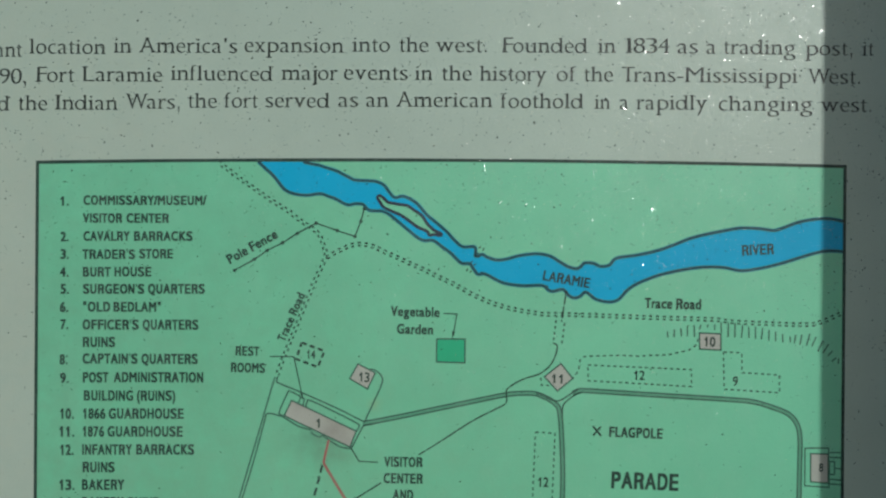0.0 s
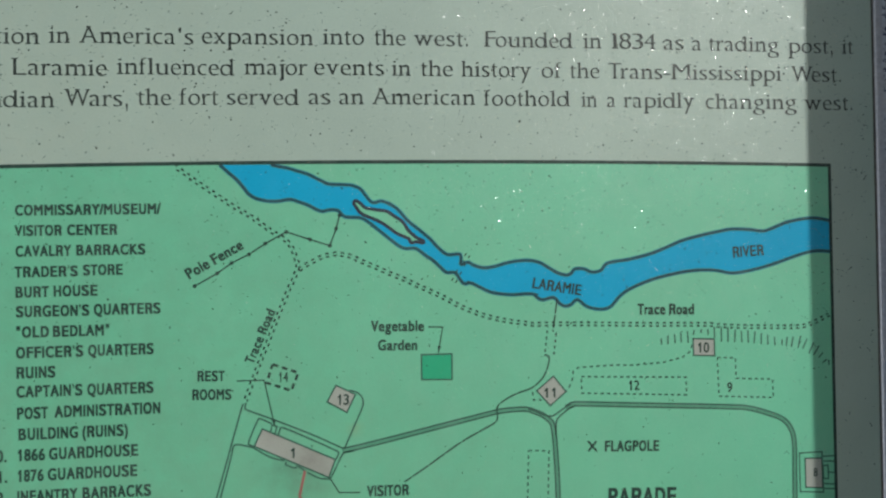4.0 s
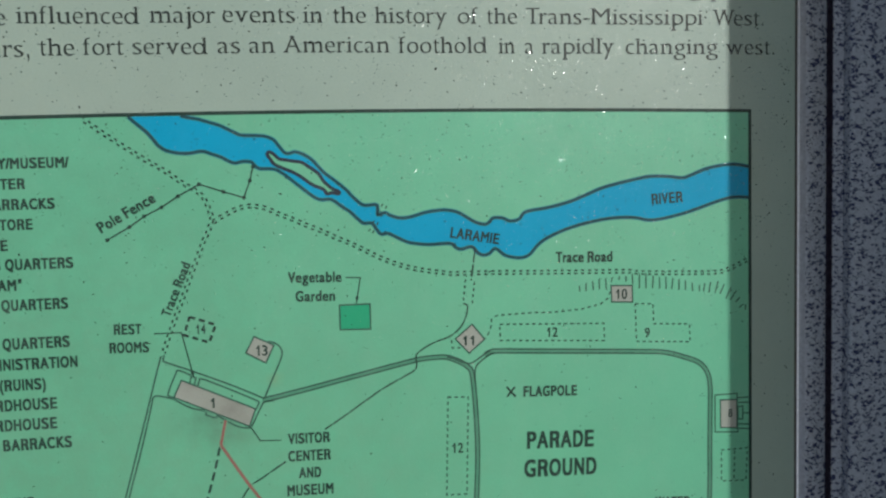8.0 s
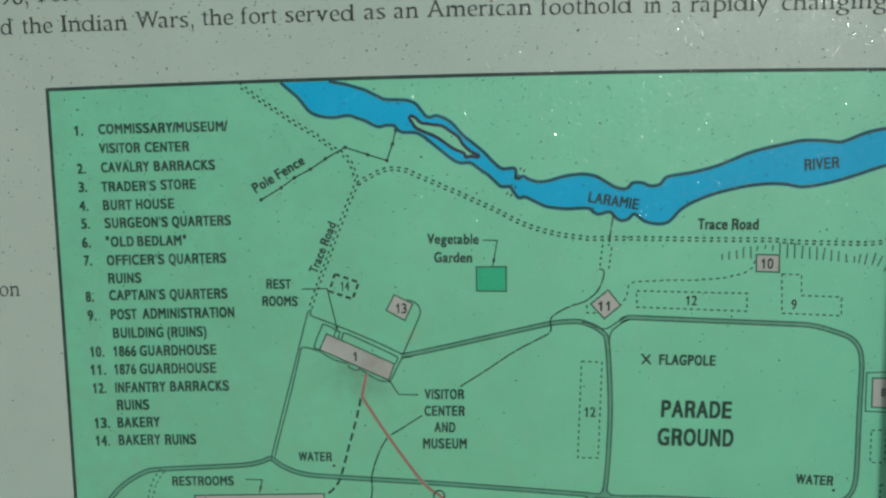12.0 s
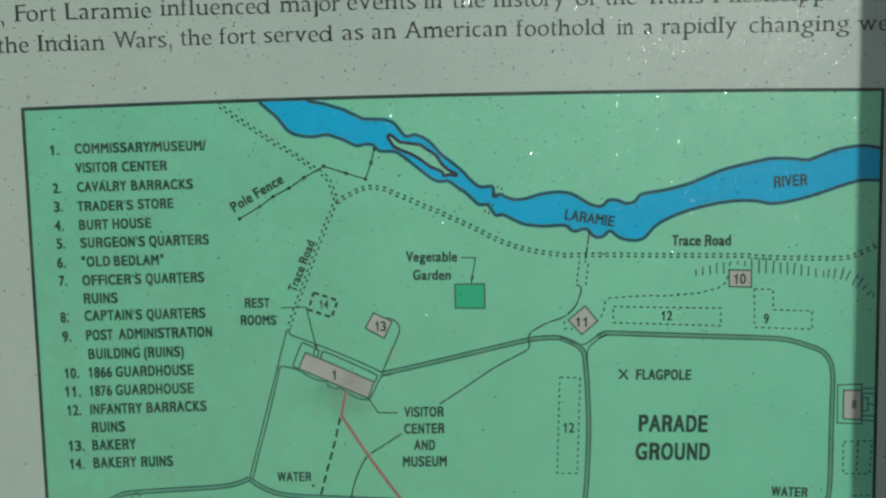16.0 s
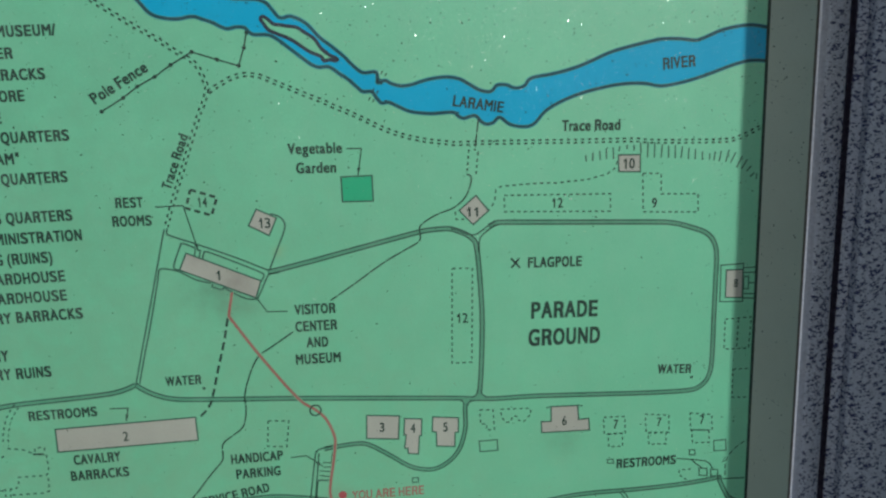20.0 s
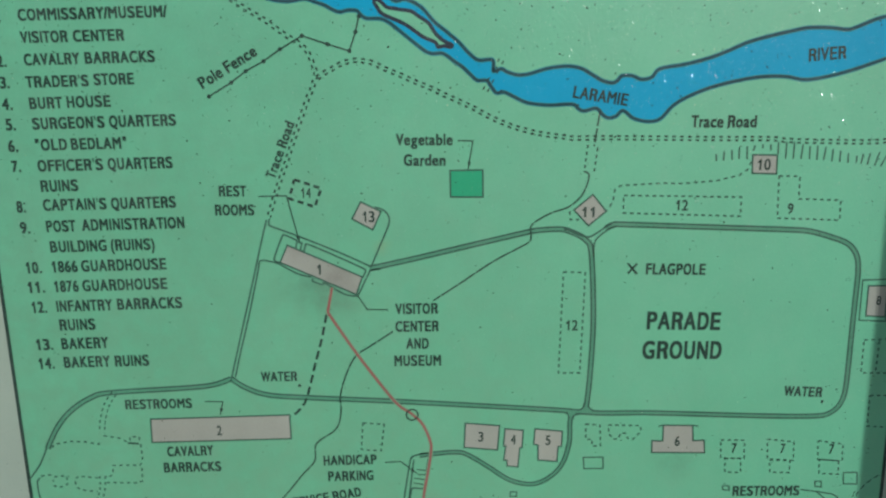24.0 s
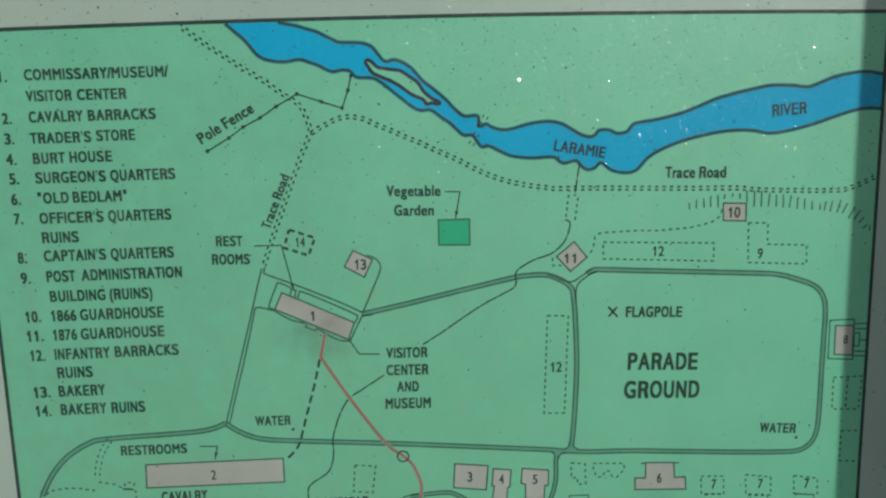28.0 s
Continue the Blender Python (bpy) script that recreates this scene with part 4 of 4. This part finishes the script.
def map_word(text, x, y, wide, cap, angle, kind="ink"):
    weight = 0.030 if kind == "bold" else 0.022 if text in ("RIVER", "LARAMIE") else 0.022 if text.isdigit() else 0.012 if kind == "red" else 0.032
    slant = -1.0 if len(text) <= 2 else angle
    ob = lettering(text, x, y, wide, cap, slant, RED if kind == "red" else INK, site_map, weight, name="map_lettering")
    if len(text) > 2:
        bleed = RED_BLEED if kind == "red" else BLUE_BLEED if text in ("RIVER", "LARAMIE") else GREEN_BLEED
        ink_bleed(ob, text, x, y, wide, cap, slant, bleed, weight, 0.026)


def key_word(text, x, y, wide, cap):
    ob = lettering(text, x, y, wide, cap, 0.3, INK, site_map, 0.034, name="key_lettering")
    ink_bleed(ob, text, x, y, wide, cap, 0.3, GREEN_BLEED, 0.034, 0.030)


def intro_word(word, x, y, wide):
    lettering(word, x, y, wide, 10.9, 0.0, TEXT_INK, panel, 0.0, True, "intro_word")


# text, its lower left corner, width, capital height in millimetres, and slant
map_word('Pole Fence', 144.1, 75.7, 41.1, 7.2, 29.5)
map_word('Trace Road', 185.1, 133.3, 38.1, 6.4, 66.8)
map_word('Trace Road', 452.3, 105.8, 41.7, 7.6, -1.1)
map_word('RIVER', 524.5, 66.4, 23.4, 7.8, 3.5)
map_word('LARAMIE', 376.2, 85.6, 35.1, 7.4, -9.6)
map_word('Vegetable', 263.8, 113.1, 36.1, 7.2, -1.1)
map_word('Garden', 268.4, 126.2, 26.7, 7.2, -1.1)
map_word('REST', 148.7, 143.4, 17.5, 6.9, -1.2)
map_word('ROOMS', 145.3, 155.7, 25.2, 7.0, -1.2)
map_word('14', 201.7, 145.6, 6.1, 6.6, 2.4)
map_word('13', 240.7, 162.3, 7.6, 7.1, 3.6)
map_word('1', 209.0, 196.6, 2.5, 6.7, 0.5)
map_word('VISITOR', 259.7, 225.1, 28.3, 7.3, -0.5)
map_word('CENTER', 259.4, 237.4, 28.9, 7.4, -0.5)
map_word('AND', 266.2, 249.5, 15.1, 7.4, -1.4)
map_word('MUSEUM', 257.9, 261.7, 31.5, 7.5, -0.6)
map_word('12', 444.8, 159.2, 7.8, 6.9, -3.1)
map_word('12', 374.1, 239.3, 7.8, 7.2, -4.1)
map_word('9', 518.0, 163.1, 3.8, 7.0, -3.1)
map_word('10', 496.6, 134.0, 8.3, 7.2, -2.8)
map_word('11', 383.6, 162.3, 8.0, 6.8, -3.2)
map_word('FLAGPOLE', 426.6, 201.6, 39.6, 7.5, -1.8)
map_word('PARADE', 428.5, 239.8, 49.6, 12.4, -1.9, kind="bold")
map_word('GROUND', 426.1, 260.6, 53.8, 12.6, -1.6, kind="bold")
map_word('WATER', 524.9, 289.9, 26.4, 7.2, -3.6)
map_word('WATER', 167.0, 270.5, 24.3, 6.9, -0.6)
map_word('RESTROOMS', 73.2, 288.4, 45.4, 7.0, -0.1)
map_word('2', 133.8, 309.0, 3.5, 7.1, -0.6)
map_word('CAVALRY', 98.5, 323.9, 31.7, 7.3, 0.2)
map_word('BARRACKS', 95.0, 335.9, 39.7, 7.3, 0.1)
map_word('HANDICAP', 206.2, 333.6, 36.8, 7.3, 0.1)
map_word('PARKING', 208.8, 345.7, 31.5, 7.4, 0.2)
map_word('SERVICE ROAD', 178.8, 365.6, 53.3, 7.0, 8.5)
map_word('YOU ARE HERE', 290.8, 370.7, 53.7, 7.1, -0.6, kind="red")
map_word('3', 314.1, 318.4, 3.5, 7.2, -0.6)
map_word('4', 336.7, 321.2, 3.5, 7.2, -0.6)
map_word('5', 360.8, 322.3, 3.5, 7.2, -0.6)
map_word('6', 451.0, 325.3, 3.5, 7.2, -0.6)
map_word('7', 491.1, 331.7, 3.5, 7.3, -0.6)
map_word('7', 525.4, 332.9, 3.5, 7.3, -0.6)
map_word('7', 559.8, 334.1, 3.5, 7.3, -0.6)
map_word('8', 582.6, 226.3, 3.1, 6.1, -3.8)
map_word('RESTROOMS', 493.8, 364.7, 47.5, 7.5, -1.1)

key_word('COMMISSARY/MUSEUM/', 34.9, 32.4, 91.2, 6.9)
key_word('VISITOR', 34.6, 45.7, 29.0, 6.9)
key_word('CENTER', 67.0, 45.5, 31.3, 6.9)
key_word('CAVALRY', 35.1, 59.1, 34.3, 7.0)
key_word('BARRACKS', 72.7, 58.8, 43.3, 7.0)
key_word("TRADER'S", 34.4, 72.6, 39.0, 7.0)
key_word('STORE', 76.7, 71.9, 24.9, 7.0)
key_word('BURT', 34.9, 85.7, 20.5, 7.1)
key_word('HOUSE', 58.4, 85.4, 27.2, 7.1)
key_word("SURGEON'S", 35.1, 98.4, 45.3, 7.2)
key_word('QUARTERS', 83.4, 98.0, 42.0, 7.2)
key_word('"OLD', 35.3, 111.7, 19.9, 7.2)
key_word('BEDLAM"', 57.8, 111.6, 35.0, 7.2)
key_word("OFFICER'S", 35.0, 125.0, 41.5, 7.3)
key_word('QUARTERS', 79.6, 124.7, 41.2, 7.3)
key_word('RUINS', 35.2, 138.0, 23.9, 7.4)
key_word("CAPTAIN'S", 35.1, 150.3, 40.7, 7.4)
key_word('QUARTERS', 78.9, 150.2, 41.6, 7.4)
key_word('POST', 35.4, 164.3, 18.9, 7.5)
key_word('ADMINISTRATION', 58.4, 164.0, 66.3, 7.5)
key_word('BUILDING', 36.2, 177.8, 36.6, 7.5)
key_word('(RUINS)', 75.7, 177.6, 28.3, 7.5)
key_word('1866', 35.8, 191.3, 16.5, 7.6)
key_word('GUARDHOUSE', 54.8, 191.1, 55.6, 7.6)
key_word('1876', 35.7, 204.6, 15.7, 7.6)
key_word('GUARDHOUSE', 54.0, 204.4, 55.7, 7.6)
key_word('INFANTRY', 35.3, 218.0, 36.9, 7.6)
key_word('BARRACKS', 75.5, 217.6, 42.9, 7.6)
key_word('RUINS', 35.7, 231.1, 23.7, 7.7)
key_word('BAKERY', 35.3, 244.2, 31.3, 7.7)
key_word('BAKERY', 35.4, 257.4, 30.9, 7.8)
key_word('RUINS', 69.6, 257.3, 22.9, 7.7)
key_word('1.', 17.9, 33.2, 6.0, 6.9)
key_word('2.', 18.1, 59.7, 5.9, 7.0)
key_word('3.', 18.1, 72.7, 5.9, 7.1)
key_word('4.', 17.8, 86.0, 6.3, 7.1)
key_word('5.', 18.3, 98.6, 6.0, 7.2)
key_word('6.', 18.0, 112.1, 6.0, 7.3)
key_word('7.', 18.5, 125.0, 5.6, 7.3)
key_word('8.', 18.0, 151.1, 5.7, 7.4)
key_word('9.', 18.5, 164.9, 6.2, 7.5)
key_word('10.', 18.8, 191.5, 9.9, 7.6)
key_word('11.', 18.3, 204.8, 10.8, 7.6)
key_word('12.', 19.1, 218.5, 9.6, 7.7)
key_word('13.', 18.6, 244.5, 10.9, 7.7)
key_word('14.', 18.6, 257.9, 10.1, 7.8)

intro_word('location', -6.3, -79.6, 57.1)
intro_word('in', 56.3, -80.7, 13.4)
intro_word("America's", 75.2, -81.1, 73.0)
intro_word('expansion', 153.6, -82.0, 73.8)
intro_word('into', 233.4, -82.9, 28.1)
intro_word('the', 268.2, -83.0, 21.8)
intro_word('west.', 295.5, -83.1, 37.8)
intro_word('Founded', 344.5, -83.2, 63.8)
intro_word('in', 415.8, -83.4, 13.4)
intro_word('1834', 436.4, -83.5, 32.7)
intro_word('as', 475.0, -83.4, 15.1)
intro_word('a', 496.4, -83.2, 7.1)
intro_word('trading', 508.9, -83.2, 53.7)
intro_word('post,', 569.7, -82.8, 34.8)
intro_word('it', 611.7, -82.7, 9.2)
intro_word('Fort', -1.5, -58.7, 29.0)
intro_word('Laramie', 32.9, -59.4, 59.6)
intro_word('influenced', 98.8, -60.7, 76.0)
intro_word('major', 181.1, -61.6, 42.0)
intro_word('events', 227.6, -62.1, 47.4)
intro_word('in', 280.1, -62.1, 13.4)
intro_word('the', 299.8, -62.1, 22.7)
intro_word('history', 328.3, -62.1, 49.9)
intro_word('of', 385.4, -62.1, 14.7)
intro_word('the', 405.5, -62.1, 21.8)
intro_word('Trans-Mississippi', 433.6, -62.1, 130.8)
intro_word('West.', 572.0, -61.8, 38.6)
intro_word('the', -14.4, -37.6, 21.8)
intro_word('Indian', 12.9, -38.2, 47.0)
intro_word('Wars,', 65.8, -39.4, 39.9)
intro_word('the', 111.6, -40.3, 21.8)
intro_word('fort', 138.8, -40.7, 25.2)
intro_word('served', 169.5, -41.1, 47.8)
intro_word('as', 223.6, -41.8, 14.7)
intro_word('an', 244.2, -42.0, 16.8)
intro_word('American', 266.4, -42.3, 71.7)
intro_word('foothold', 344.0, -42.0, 61.7)
intro_word('in', 413.7, -41.7, 11.7)
intro_word('a', 432.5, -41.6, 6.3)
intro_word('rapidly', 444.7, -41.6, 52.8)
intro_word('changing', 505.9, -41.3, 69.6)
intro_word('west.', 581.4, -41.0, 37.7)
intro_word('important', -75.4, -77.1, 63.9)
intro_word('1890,', -42.8, -57.2, 34.3)
intro_word('and', -44.6, -37.1, 23.9)

lettering("on", -44.5, 146.2, 15.0, 10.9, 0.0, TEXT_INK, panel, 0.0, True, "side_word")


# ---- weathering: dirt specks, and metallic flakes placed as the sun's glints on scratches ----
def specks(name, count, spot, size, layer, material, label, long=1.0, tilt=0.0):
    rnd = random.Random(len(name))
    verts, faces = [], []
    for _ in range(count):
        x, y = spot(rnd)
        x = x / 1000 - 0.3
        z = -y / 1000
        if not (LEFT + 0.004 < x < RIGHT - 0.004 and LOW + 0.01 < z < HIGH - 0.01):
            continue
        r = size(rnd) / 1000
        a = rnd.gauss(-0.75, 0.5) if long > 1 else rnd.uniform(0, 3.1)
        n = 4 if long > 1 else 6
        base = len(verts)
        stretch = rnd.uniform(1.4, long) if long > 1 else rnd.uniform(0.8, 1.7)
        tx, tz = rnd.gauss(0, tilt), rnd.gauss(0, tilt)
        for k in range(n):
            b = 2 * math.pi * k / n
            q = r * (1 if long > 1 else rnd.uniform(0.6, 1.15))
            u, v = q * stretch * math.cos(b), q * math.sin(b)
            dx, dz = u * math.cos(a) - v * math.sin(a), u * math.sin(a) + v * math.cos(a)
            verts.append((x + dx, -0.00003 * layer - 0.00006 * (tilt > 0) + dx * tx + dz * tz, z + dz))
        faces.append(tuple(range(base, base + n)))
    ob = mesh_part(name, verts, faces, material, panel, label)
    return tagged(ob, kind="stuff")


def upper(rnd):
    if rnd.random() < 0.06:
        return rnd.uniform(560, 634), rnd.uniform(-250, 420)
    return rnd.uniform(-270, 640), min(rnd.gauss(-60, 110), 500) if rnd.random() < 0.75 else rnd.uniform(-300, 480)


# Most flakes gathered where the sun's glitter shows, so its place is built in.
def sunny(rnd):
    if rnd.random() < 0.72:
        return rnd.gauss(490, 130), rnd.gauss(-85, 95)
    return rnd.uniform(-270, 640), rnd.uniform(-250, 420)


specks("fine_dirt", 6000, upper, lambda r: 0.25 + 0.38 * r.random() ** 3, 9, DIRT, "tiny dark specks of dirt on the panel")
specks("scratch_glitter", 60000, sunny, lambda r: 0.043 + 0.055 * r.random() ** 3, 9, GLINT, "short shiny scratch flakes, crowded where the sun's glitter falls", 7.0, 0.20)
specks("long_scratches", 1300, sunny, lambda r: 0.065 + 0.055 * r.random() ** 2, 9.5, GLINT, "longer shiny scratch flakes, crowded where the sun's glitter falls", 18.0, 0.14)
# White diffuse flecks stand in for stray glints as well as scuffs.
specks("pale_scuffs", 1500, upper, lambda r: 0.07 + 0.12 * r.random() ** 4, 9, SCUFF_GLINT, "tiny pale flecks for scuffs and for stray glints painted white")
